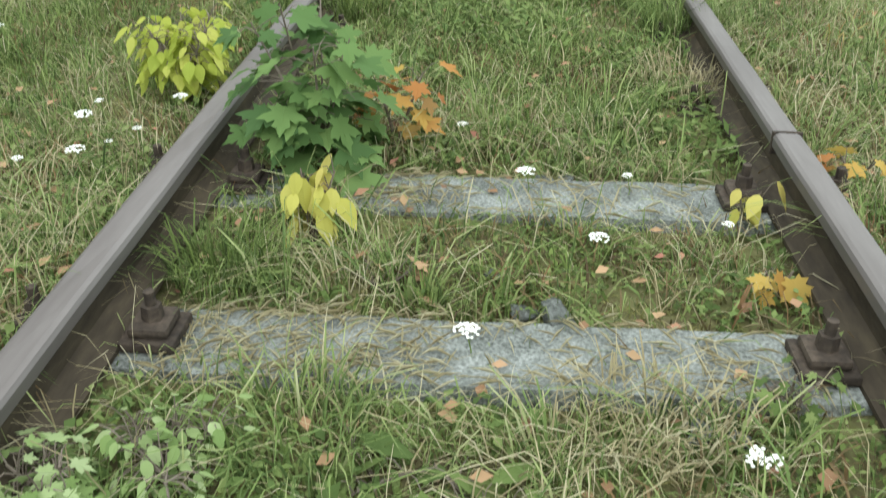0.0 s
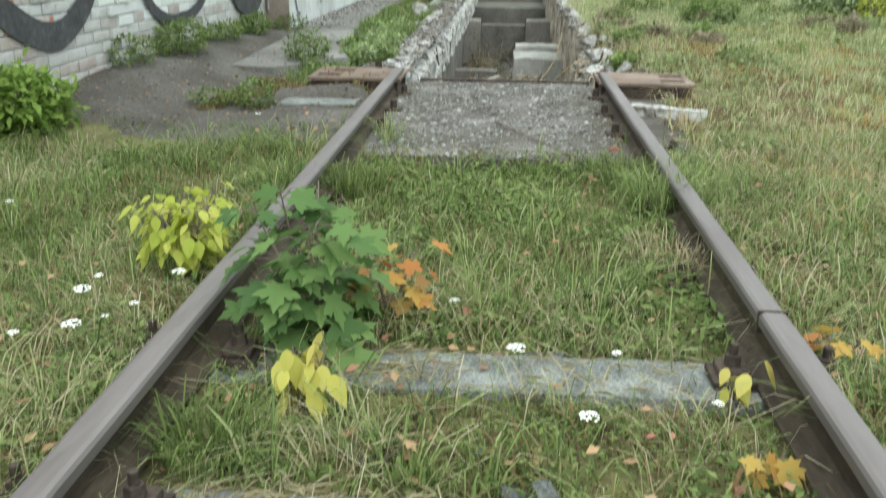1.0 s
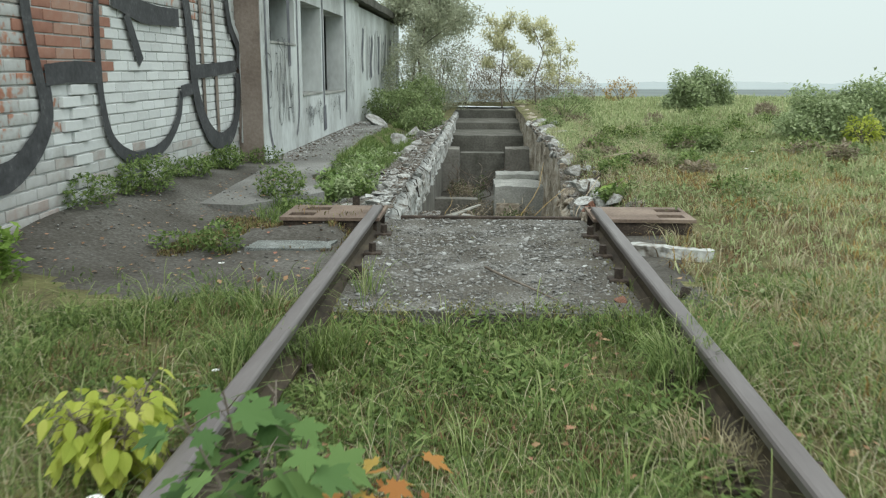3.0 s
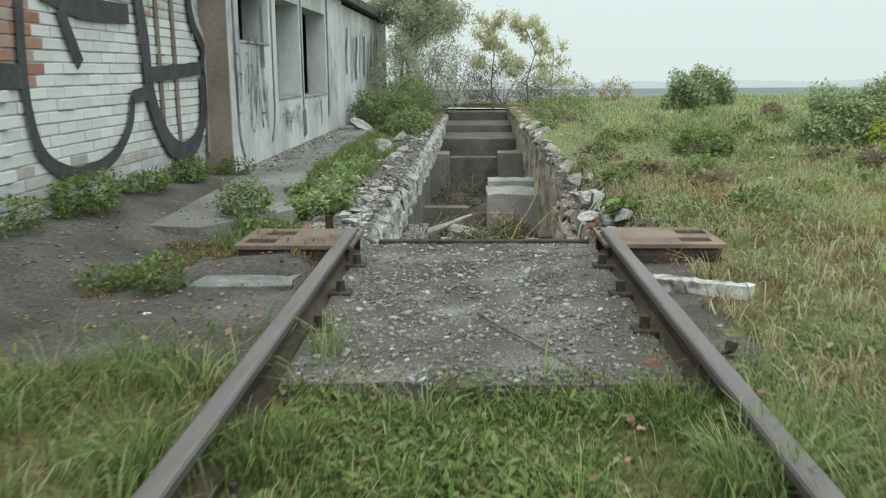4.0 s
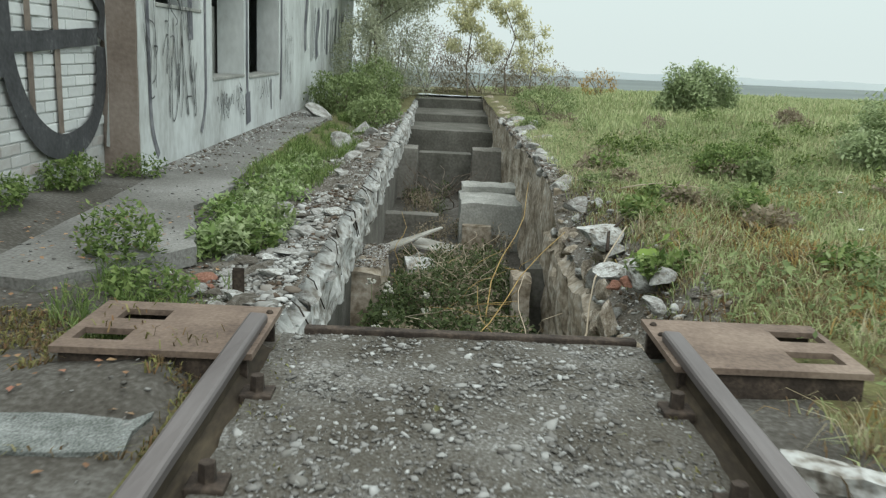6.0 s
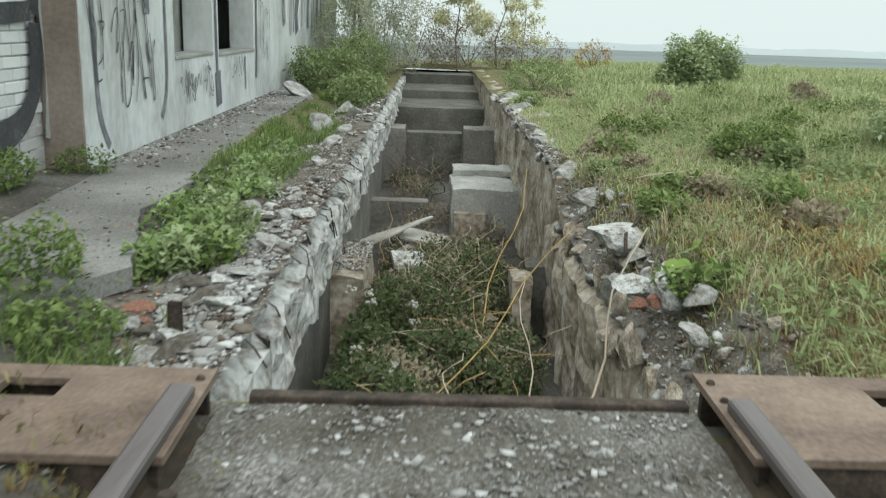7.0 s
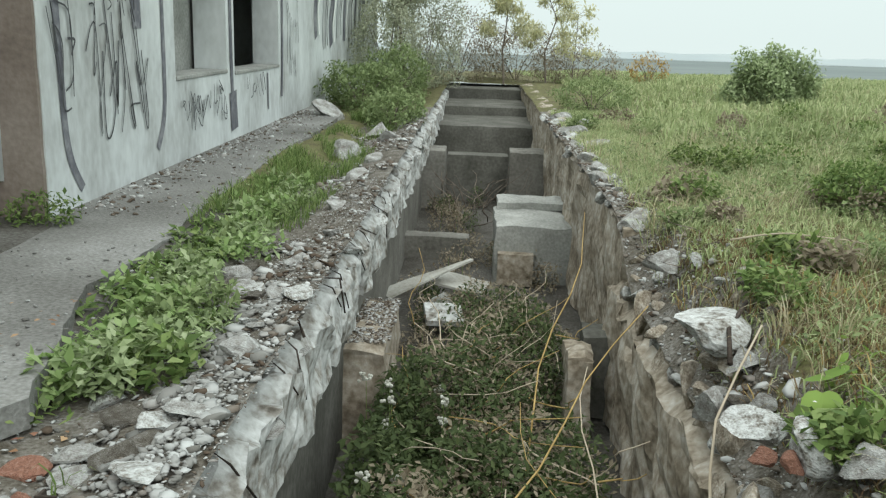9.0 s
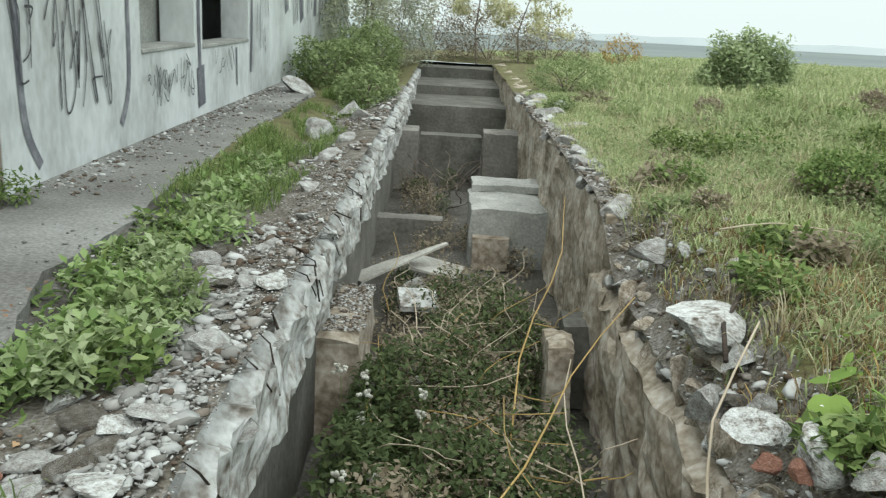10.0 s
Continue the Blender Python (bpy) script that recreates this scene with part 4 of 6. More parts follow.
for x, y, z, s, kind in [(-1.26, 9.85, -0.14, 0.30, 0), (-1.08, 9.95, -0.13, 0.22, 0), (-1.42, 9.4, -0.1, 0.26, 0), (-1.0, 9.2, -0.12, 0.2, 0), (-1.2, 8.9, -0.12, 0.2, 0), (-0.98, 8.6, -0.12, 0.22, 0),
                         (-1.3, 8.75, -0.12, 0.18, 1), (-1.22, 8.62, -0.12, 0.12, 1), (-1.1, 8.2, -0.1, 0.24, 0), (-1.25, 10.9, -0.1, 0.22, 0), (-0.95, 11.3, -0.1, 0.26, 0), (-0.98, 12.6, -0.08, 0.3, 0), (-1.0, 13.9, -0.08, 0.34, 0),
                         (-1.0, 15.0, -0.08, 0.3, 0), (-1.05, 16.6, -0.07, 0.34, 0), (-1.35, 15.2, -0.04, 0.34, 0), (-0.95, 18.4, -0.07, 0.32, 0), (-1.25, 17.2, -0.05, 0.4, 0), (-2.05, 18.4, 0.06, 0.5, 0),
                         (1.0, 10.25, -0.06, 0.40, 2), (1.06, 10.0, -0.13, 0.22, 0), (0.90, 9.32, -0.10, 0.22, 2), (0.90, 9.18, -0.14, 0.12, 1), (0.98, 9.08, -0.05, 0.25, 2), (0.93, 9.0, -0.08, 0.10, 1), (1.08, 8.9, -0.03, 0.18, 0), (0.98, 8.6, -0.08, 0.16, 0), (1.02, 9.6, -0.12, 0.13, 0),
                         (0.98, 11.3, -0.05, 0.24, 0), (1.0, 12.3, -0.02, 0.26, 0), (1.05, 14.9, 0.0, 0.34, 0), (1.2, 16.0, 0.02, 0.36, 0), (1.1, 17.2, 0.02, 0.4, 0), (1.3, 18.0, 0.04, 0.36, 0), (1.1, 19.0, 0.02, 0.36, 0)]:
    rock(x, y, z, s, (M_CHUNK, M_BRICKBIT, M_PLASTER)[kind], *(("brick_fragment", "broken red brick lying in the rubble") if kind == 1 else ("rubble_stone", "broken lump of pale concrete on the rim of the pit")))

for i in range(60):
    y = 8.0 + 0.2 * i + random.uniform(-0.1, 0.1)
    s = random.uniform(0.10, 0.22) if y < 11.5 else random.uniform(0.14, 0.30)
    rock(-0.80 + random.uniform(-0.14, 0.03), y, -0.15 - random.uniform(0, 0.10), s, M_CHUNK if i % 3 else M_PLASTER, label="broken lump of whitewashed concrete at the pit edge", sy=1.5, sz=0.4, rot=(random.uniform(-12, 12), random.uniform(-18, 18), random.uniform(-30, 30)))
for i in range(40):
    y = 8.0 + 0.29 * i + random.uniform(-0.1, 0.1)
    x = 0.94 + random.uniform(-0.03, 0.16)
    s = random.uniform(0.10, 0.2) if y < 13 else random.uniform(0.14, 0.3)
    rock(x, y, float(ground_z(x, y)) - 0.03, s, (M_TAN if i % 3 else M_PLASTER) if y < 12 else (M_CHUNK if i % 3 else M_PLASTER), label="broken lump of mortar and concrete at the pit edge")
for i in range(46):
    x, y = random.uniform(-1.3, -0.84), 8.0 + 0.08 * i
    rock(x, y, float(ground_z(x, y)) + 0.01, random.uniform(0.10, 0.30), (M_PLASTER, M_CHUNK, M_DEBRIS, M_CHUNK)[i % 4], label="flat shard of broken whitewashed concrete on the rim", sz=0.3, sy=0.75, rot=(random.uniform(-15, 15), random.uniform(-15, 15), random.uniform(0, 360)))
for i in range(30):
    x, y = random.uniform(0.92, 1.25), 8.0 + 0.14 * i
    rock(x, y, float(ground_z(x, y)) + 0.0, random.uniform(0.06, 0.16), (M_TAN, M_DEBRIS, M_PLASTER)[i % 3], label="small stone on the overgrown rim of the pit", sz=0.6)
for i in range(20):
    y = 8.0 + 0.21 * i + random.uniform(-0.05, 0.05)
    rock(0.90 + random.uniform(-0.03, 0.07), y, -0.42 + random.uniform(-0.06, 0.12), random.uniform(0.16, 0.32), M_TAN if i % 3 else M_CHUNK, label="lump of tan mortar in the broken pit wall", sx=0.6, sz=1.1, rot=(random.uniform(-20, 20), random.uniform(-20, 20), random.uniform(-40, 40)))
n = 6500
px, py = -0.74 - np.abs(rng.normal(0, 0.30, n)), rng.uniform(7.6, 13.5, n)
ok = px > -1.5
P = np.stack([px, py, np.maximum(ground_z(px, py), -0.15) + 0.004], 1)[ok]
tagged(pebbles("rim_grit", P, np.clip(rng.lognormal(-4.6, 0.45, len(P)), 0.005, 0.03), M_RUBBLE), "fine grit and mortar dust on the rim of the pit", "gravel", kind="stuff")
n = 3600
px, py = 0.9 + np.abs(rng.normal(0, 0.2, n)), rng.uniform(7.7, 14.0, n)
P = np.stack([px, py, ground_z(px, py) + 0.004], 1)
tagged(pebbles("rim_grit", P, np.clip(rng.lognormal(-4.5, 0.45, n), 0.005, 0.03), M_RUBBLE), "fine grit and soil on the rim of the pit", "gravel", kind="stuff")
n = 900
P = np.stack([rng.uniform(-0.8, -0.55, n), rng.uniform(11.62, 12.55, n), np.full(n, -0.70)], 1)
tagged(pebbles("pilaster_grit", P, np.clip(rng.lognormal(-3.9, 0.4, n), 0.008, 0.05), M_RUBBLE), "crumbled concrete lying on the pilaster", "gravel", kind="stuff")
# rusted reinforcing bars bent out of the edge
bars = random.Random(4)
for i in range(11):
    y, x = 8.6 + 0.5 * i + bars.uniform(-0.2, 0.2), -0.86
    p = [(x - 0.16, y - 0.1, -0.09), (x - 0.02, y + 0.02, -0.06), (x + 0.10, y + bars.uniform(-0.1, 0.1), -0.12), (x + 0.14, y + bars.uniform(-0.15, 0.15), -0.12 - bars.uniform(0.08, 0.22))]
    v, f = tube(p, 0.0045, 0.004, 6)
    tagged(obj("reinforcing_bar", v, f, M_IRON, smooth=True), "bent rusty reinforcing bar sticking out of concrete", "steel bar", "bent bars on the rim")

# longer rusted bars lying along the broken edge
for p, r in (([(-1.02, 8.75, -0.06), (-0.96, 9.1, -0.05), (-0.88, 9.6, -0.05), (-0.84, 9.95, -0.07), (-0.80, 10.1, -0.05), (-0.76, 10.05, -0.12)], 0.009), ([(-1.05, 8.55, -0.08), (-0.98, 8.95, -0.10), (-0.92, 9.2, -0.06), (-0.90, 9.22, -0.2)], 0.010), ([(-1.0, 10.6, -0.08), (-0.86, 10.7, -0.04), (-0.74, 10.9, -0.10), (-0.72, 10.95, -0.3)], 0.006), ([(-0.95, 11.7, -0.08), (-0.80, 11.9, -0.04), (-0.70, 12.2, -0.16)], 0.006), ([(-0.80, 12.9, -0.1), (-0.72, 13.1, -0.2), (-0.73, 13.2, -0.42)], 0.006), ([(0.98, 9.9, -0.1), (1.02, 10.1, -0.02), (1.16, 10.35, 0.03)], 0.012)):
    v, f = tube(p, r, r * 0.8, 6)
    tagged(obj("reinforcing_bar", v, f, M_IRON, smooth=True), "long rusty reinforcing bar lying along the broken edge", "steel bar", "bent bars on the rim")
v, f = tube([(1.05, 9.22, 0.03), (1.08, 9.28, 0.035)], 0.009, 0.009, 8)
tagged(obj("pipe_stub", v, f, M_PETAL, smooth=True), "short white plastic stub lying in the rubble", "plastic")

# debris in the pit
def board(name, label, size, m, material=M_SLAB):
    bm = rough_box(-size[0] / 2, size[0] / 2, -size[1] / 2, size[1] / 2, -size[2] / 2, size[2] / 2, 0.12, 0.008, 3, 0.0, size[0] * 9)
    o = tagged(part(name, bm, material), label, "board", "debris in the pit")
    o.matrix_world = m
    return o


leaning = board("broken_board", "pale pointed broken fibre board leaning over debris", (0.98, 0.34, 0.018), pose(-0.46, 14.45, -1.06, -6, -14, 32))
for v in leaning.data.vertices:
    v.co.y *= 0.14 + 0.86 * (0.49 - v.co.x) / 0.98
board("broken_board", "cream broken board lying on the pit floor", (0.46, 0.36, 0.02), pose(-0.14, 14.6, -1.15, 4, 8, -14))
board("broken_board", "white stained slab lying on the pit floor", (0.32, 0.3, 0.05), pose(-0.28, 13.65, -1.16, 14, 4, 10), M_PLASTER)
rock(-0.35, 14.2, -1.25, 0.42, M_CONC, label="round grey boulder under the boards in the pit")

# dead stalks across the pit
st = random.Random(11)


def stalk(p, q, sag, r, material, label):
    p, q = Vector(p), Vector(q)
    pts = [p.lerp(q, t) + Vector((0.04 * math.sin(t * 9 + p.x * 9), 0.03 * math.cos(t * 7 + p.y), -sag * 4 * t * (1 - t))) for t in np.linspace(0, 1, 8)]
    v, f = tube(pts, r, r * 0.5, 6)
    return tagged(obj("dead_stalk", v, f, material, smooth=True), label, "stalk", "dead stalks in the pit")


stalk((-0.25, 9.2, -0.92), (0.84, 11.0, -0.2), 0.04, 0.006, M_REED, "yellow dry stem leaning across the pit")
stalk((0.2, 10.5, -0.95), (0.82, 13.2, -0.15), -0.03, 0.006, M_REED, "yellow dry stem leaning on the pit wall")
stalk((0.42, 9.1, -1.0), (0.56, 11.0, -0.55), 0.0, 0.006, M_TWIG, "pale dry stem standing in the pit")
stalk((0.50, 8.7, -0.75), (1.06, 9.95, 0.06), 0.05, 0.008, M_TWIG, "long bleached stem leaning on the rim")
stalk((-0.1, 8.2, -0.95), (0.3, 9.4, -0.8), -0.05, 0.007, M_REED, "yellow dry stem on the pit floor")
for i in range(55):
    x, y = st.uniform(-0.55, 0.6), st.uniform(8.0, 12.9)
    a, l = st.uniform(0, 6.28), st.uniform(0.25, 0.9)
    stalk((x, y, -1.02 + 0.25 * st.random()), (max(-0.65, min(0.75, x + math.cos(a) * l)), y + math.sin(a) * l, -0.84 + 0.36 * st.random()), st.uniform(-0.08, 0.06), st.uniform(0.003, 0.006), M_TWIG if i % 3 else M_REED, "dry stalk lying among weeds in the pit")
for i in range(40):
    x, y = st.uniform(-0.6, 0.5), st.uniform(17.8, 20.3)
    a, l = st.uniform(0, 6.28), st.uniform(0.4, 0.9)
    stalk((x, y, -1.3), (max(-0.65, min(0.75, x + math.cos(a) * l)), y + math.sin(a) * l, -1.0 + 0.35 * st.random()), st.uniform(-0.1, 0.1), st.uniform(0.005, 0.01), M_BARK, "grey dead branch heaped in the pit")


stalk((1.32, 11.15, 0.13), (1.95, 11.05, 0.15), -0.05, 0.006, M_TWIG, "pale bent stalk lying on the grass")
for i in range(16):
    x, y = st.uniform(1.0, 1.5), st.uniform(11.0, 12.8)
    z = float(ground_z(x, y)) + 0.02
    stalk((x, y, z), (x + st.uniform(-0.25, 0.25), y + st.uniform(-0.2, 0.2), z + st.uniform(0.0, 0.12)), -0.02, st.uniform(0.003, 0.006), M_BARK if i % 3 else M_TWIG, "dark twig in the dry debris on the bank")
rock(0.95, 5.55, 0.03, 0.12, M_IRON, "rusted_lump", "dark rusted lump lying beside the rail", sz=0.6)
rock(0.60, 5.32, 0.04, 0.07, M_BRICKBIT, "brick_fragment", "small brown stone at the edge of the gravel")
for x, y, s in ((0.14, 3.01, 0.06), (0.20, 3.02, 0.05), (0.09, 2.37, 0.08), (0.15, 2.34, 0.12), (0.02, 2.5, 0.05), (0.39, 2.02, 0.09), (0.45, 2.0, 0.06)):
    rock(x, y, float(ground_z(x, y)) + 0.015, s, M_SLEEPER, "ballast_stone", "grey ballast stone beside the sleeper")


# ---- plants ----
def leaf_shape(kind):
    if kind == "maple":
        half = [(0.0, 0.08), (0.05, 0.10), (0.20, -0.02), (0.22, 0.10), (0.40, 0.14), (0.26, 0.28), (0.44, 0.40), (0.58, 0.60), (0.38, 0.58), (0.32, 0.66), (0.16, 0.52), (0.20, 0.74), (0.10, 0.80), (0.0, 1.04)]
    elif kind == "ovate":
        half = [(0.0, 0.0), (0.17, 0.10), (0.28, 0.32), (0.26, 0.52), (0.13, 0.78), (0.0, 1.0)]
    elif kind == "round":
        half = [(0.0, 0.06), (0.14, 0.0), (0.34, 0.06), (0.48, 0.26), (0.50, 0.50), (0.40, 0.74), (0.22, 0.90), (0.0, 0.95)]
    else:
        half = [(0.0, 0.0), (0.14, 0.18), (0.20, 0.42), (0.14, 0.70), (0.0, 1.0)]
    n = len(half)
    vs = [(x, y, 0.10 * x + (-0.12 * y * y)) for x, y in half] + [(-x, y, 0.10 * x - 0.12 * y * y) for x, y in half[1:-1]]
    mid = [(0, 0.4, -0.02)]
    outline = list(range(n)) + list(range(len(vs) - 1, n - 1, -1))
    c = len(vs)
    vs += mid
    fs = [(outline[i], outline[(i + 1) % len(outline)], c) for i in range(len(outline))]
    return vs, fs


LEAF = {k: leaf_shape(k) for k in ("maple", "round", "ovate", "lance")}


def leaf_set(places, kind):
    """places: (position, heading, tilt, size)."""
    out = []
    v0, f0 = LEAF[kind]
    for p, a, tilt, s in places:
        m = Matrix.Translation(p) @ Matrix.Rotation(a, 4, "Z") @ Matrix.Rotation(tilt, 4, "X") @ Matrix.Rotation(random.uniform(-0.4, 0.4), 4, "Y") @ Matrix.Scale(s, 4)
        out.append(([tuple(m @ Vector(v)) for v in v0], f0))
    return join(out)


def sapling(name, label, at, height, spread_r, count, size, kind, material, stems=3, category="sapling", droop=-0.5, low=0.25):
    z = float(ground_z(at[0], at[1]))
    t = thing(name, label, category, at=(at[0], at[1], z))
    places, st_pieces = [], []
    for s in range(stems):
        a = 2 * math.pi * s / stems + random.uniform(-0.5, 0.5)
        lean = spread_r * random.uniform(0.3, 0.8)
        pts = [(math.cos(a) * lean * u ** 1.3, math.sin(a) * lean * u ** 1.3, height * random.uniform(0.85, 1.0) * u) for u in (0, 0.3, 0.6, 0.95)]
        st_pieces.append(tube(pts, 0.006, 0.002, 5))
        for i in range(count // stems):
            u = random.uniform(low, 1.0)
            k = min(2, int(u * 3))
            base = Vector(pts[k]).lerp(Vector(pts[k + 1]), u * 3 - k if u < 1 else 1)
            h = random.uniform(0, 2 * math.pi)
            r = spread_r * random.uniform(0.15, 0.75) * (1.15 - 0.6 * u)
            p = base + Vector((math.cos(h) * r, math.sin(h) * r, random.uniform(-0.02, 0.05)))
            st_pieces.append(tube([tuple(base), tuple(base.lerp(p, 0.6) + Vector((0, 0, 0.01))), tuple(p)], 0.0016, 0.001, 3))
            places.append((p, h - math.pi / 2, droop + random.uniform(-0.35, 0.35), size * random.uniform(0.6, 1.2)))
    v, f = join(st_pieces)
    obj("stem", v, f, M_BARK, t)
    v, f = leaf_set(places, kind)
    obj("foliage", v, f, material, t)
    return t


sapling("maple_sapling", "young green maple growing beside the rail", (-0.46, 3.02), 0.49, 0.23, 130, 0.105, "maple", M_MAPLE, 5, low=0.1)
sapling("maple_sapling", "small maple turned orange and brown", (-0.28, 3.20), 0.26, 0.13, 26, 0.075, "maple", M_MAPLE_O, 2)
sapling("ash_sapling", "yellow-green box elder shoot outside the rail", (-0.97, 3.46), 0.27, 0.17, 420, 0.06, "ovate", M_LIME, 6, droop=-0.8, low=0.35)
sapling("ash_sapling", "pale yellow box elder shoot with drooping leaves", (-0.41, 2.62), 0.21, 0.09, 42, 0.075, "ovate", M_YELLOW, 3, droop=-1.1)
sapling("ash_sapling", "small yellow seedling beside the rail", (0.63, 2.80), 0.12, 0.06, 9, 0.07, "ovate", M_YELLOW, 2, droop=-0.8)
sapling("maple_seedling", "tiny maple seedling with orange leaves by the rail", (0.62, 2.47), 0.09, 0.06, 6, 0.075, "maple", M_MAPLE_O, 2)
sapling("maple_seedling", "tiny maple seedling with orange leaves outside the rail", (0.93, 2.97), 0.11, 0.08, 8, 0.065, "maple", M_MAPLE_O, 2)
sapling("bramble_shoot", "low dark bramble with reddish leaves", (-0.22, 2.44), 0.06, 0.10, 8, 0.06, "maple", M_DEADLEAF, 2)
sapling("nettle_clump", "bright green nettle clump at the rail foot", (-0.50, 1.86), 0.09, 0.15, 170, 0.034, "ovate", M_FRESH, 5)
sapling("nettle_clump", "bright green nettle clump at the rail foot", (-0.66, 1.78), 0.10, 0.12, 110, 0.038, "maple", M_FRESH, 4)
sapling("weed_clump", "low green weeds with a red leaf by the rail", (0.55, 2.09), 0.08, 0.10, 40, 0.03, "maple", M_HERB, 4)
sapling("burdock", "broad fresh green burdock leaves on the bank", (1.16, 9.3), 0.12, 0.15, 11, 0.13, "round", M_BURDOCK, 4, "weed")
sapling("burdock", "broad fresh green leaves on the bank", (1.33, 9.55), 0.08, 0.2, 12, 0.10, "lance", M_BURDOCK, 4, "weed")
sapling("dock_leaves", "long green dock leaves in the grass", (-0.16, 1.87), 0.05, 0.12, 14, 0.13, "lance", M_HERB, 3, "weed")
sapling("dock_leaves", "long green dock leaves in the grass", (0.0, 1.84), 0.05, 0.12, 12, 0.13, "lance", M_HERB, 3, "weed")


def flower(x, y, h, r):
    z = float(ground_z(x, y))
    f = thing("white_flower", "white umbel flower on a thin green stem", "flower", "wild white flowers", (x, y, z))
    v, q = tube([(0, 0, 0), (0.01, 0.005, h * 0.5), (0.0, 0.01, h)], 0.002, 0.0015, 4)
    obj("stem", v, q, M_HERB, f)
    bm = bmesh.new()
    for i in range(48):
        a, d = random.uniform(0, 6.28), r * math.sqrt(random.random())
        bmesh.ops.create_icosphere(bm, subdivisions=1, radius=r * 0.14, matrix=Matrix.Translation((d * math.cos(a), 0.01 + d * math.sin(a), h + r * 0.25 * (1 - (d / r) ** 2))) @ Matrix.Diagonal((1, 1, 0.5, 1)))
    part("umbel", bm, M_PETAL, f)


for x, y, h, r in ((0.09, 2.90, 0.09, 0.026), (0.25, 2.58, 0.09, 0.024), (-0.03, 2.19, 0.09, 0.026), (-0.09, 3.21, 0.08, 0.016), (0.35, 2.91, 0.08, 0.015), (0.56, 2.68, 0.08, 0.014), (0.46, 1.90, 0.06, 0.03),
                   (-1.10, 2.98, 0.13, 0.024), (-1.10, 3.09, 0.13, 0.014), (-0.89, 3.15, 0.13, 0.02), (-1.03, 2.77, 0.12, 0.024), (-0.93, 2.92, 0.12, 0.012), (-0.97, 2.83, 0.12, 0.010), (-1.15, 2.71, 0.12, 0.014), (-1.75, 3.79, 0.12, 0.014), (-0.9, 4.1, 0.1, 0.012),
                   (-1.35, 5.7, 0.1, 0.018), (2.3, 9.3, 0.15, 0.018), (2.7, 10.5, 0.15, 0.02)):
    flower(x, y, h, r)

# flowers gone to seed in the pit
for i in range(16):
    x, y = st.uniform(-0.62, -0.2), st.uniform(8.5, 11.4)
    h = st.uniform(0.45, 0.75)
    f = thing("seed_head", "grey fluffy seed head on a weed in the pit", "weed", "seeding weeds in the pit", (x, y, FLOOR))
    v, q = tube([(0, 0, 0), (0.03, 0.0, h * 0.5), (0.02, 0.03, h)], 0.004, 0.002, 4)
    obj("stem", v, q, M_HERB, f)
    bm = bmesh.new()
    for k in range(14):
        bmesh.ops.create_icosphere(bm, subdivisions=1, radius=0.011, matrix=Matrix.Translation((0.02 + st.gauss(0, 0.016), 0.03 + st.gauss(0, 0.016), h + st.gauss(0, 0.012))))
    part("fluff", bm, M_FLUFF, f)


def cloud(cx, cy, cz, rx, ry, rz, n, shell=0.6):
    """Points filling a lumpy mound."""
    d = rng.normal(0, 1, (n, 3))
    d /= np.linalg.norm(d, axis=1)[:, None]
    r = shell + (1 - shell) * rng.random(n) ** 0.6 + 0.16 * rng.random(n) ** 3
    lump = 1 + 0.23 * np.sin(d[:, 0] * 5 + cx) * np.sin(d[:, 1] * 4 + cy) + 0.10 * np.sin(d[:, 2] * 7 + d[:, 0] * 6)
    P = d * (r * lump)[:, None] * np.array([rx, ry, rz]) + np.array([cx, cy, cz])
    return P


def shrub(name, label, x, y, rx, ry, h, n, size, material, category="bush", z=None):
    z = float(ground_z(x, y)) if z is None else z
    t = thing(name, label, category, at=(0, 0, 0))
    P = cloud(x, y, z + h * 0.45, rx, ry, h * 0.58, n)
    P = P[P[:, 2] > z]
    f = leaves("foliage", P, size, material, 0.4, 0.5)
    f.parent = t
    if category == "weed":
        v, q = tube([(x, y, z - 0.03), (x + 0.02, y, z + h * 0.4), (x + 0.01, y + 0.02, z + h * 0.85)], 0.004, 0.002, 5)
        obj("stem", v, q, M_HERB, t)
    for a in (0.3, 1.5, 2.6, 3.9, 5.2) if category != "weed" else ():
        v, q = tube([(x, y, z - 0.05), (x + rx * 0.3 * math.cos(a), y + ry * 0.3 * math.sin(a), z + h * 0.4), (x + rx * 0.7 * math.cos(a), y + ry * 0.7 * math.sin(a), z + h * 0.75)], 0.015, 0.004, 5)
        obj("branch", v, q, M_BARK, t)
    return t


shrub("bush", "round grey-green bush in the field", 4.4, 12.3, 0.78, 0.72, 0.84, 26000, 0.055, M_PALEBUSH, "bush", 0.0)
shrub("bush", "small round bush standing above the grass", 4.7, 21.5, 0.70, 0.6, 1.36, 16000, 0.085, M_PALEBUSH, "bush", -0.42)
shrub("bush", "low dark shrub in the grass", 2.6, 12.6, 0.34, 0.35, 0.26, 4600, 0.04, M_HERB)
shrub("bush", "yellow-green shoots beside the bush", 4.2, 11.5, 0.2, 0.2, 0.34, 700, 0.05, M_LIME)
shrub("bush", "dim bush beside the pit", 1.7, 20.5, 0.6, 0.7, 0.5, 3000, 0.05, M_BUSH)
shrub("orange_bush", "small orange bush far off in the field", 4.3, 30.0, 0.5, 0.5, 0.75, 900, 0.08, M_OCHRE)
shrub("bush", "leafy bush at the foot of the brick wall", -2.6, 5.5, 0.22, 0.28, 0.32, 1800, 0.07, M_BURDOCK)
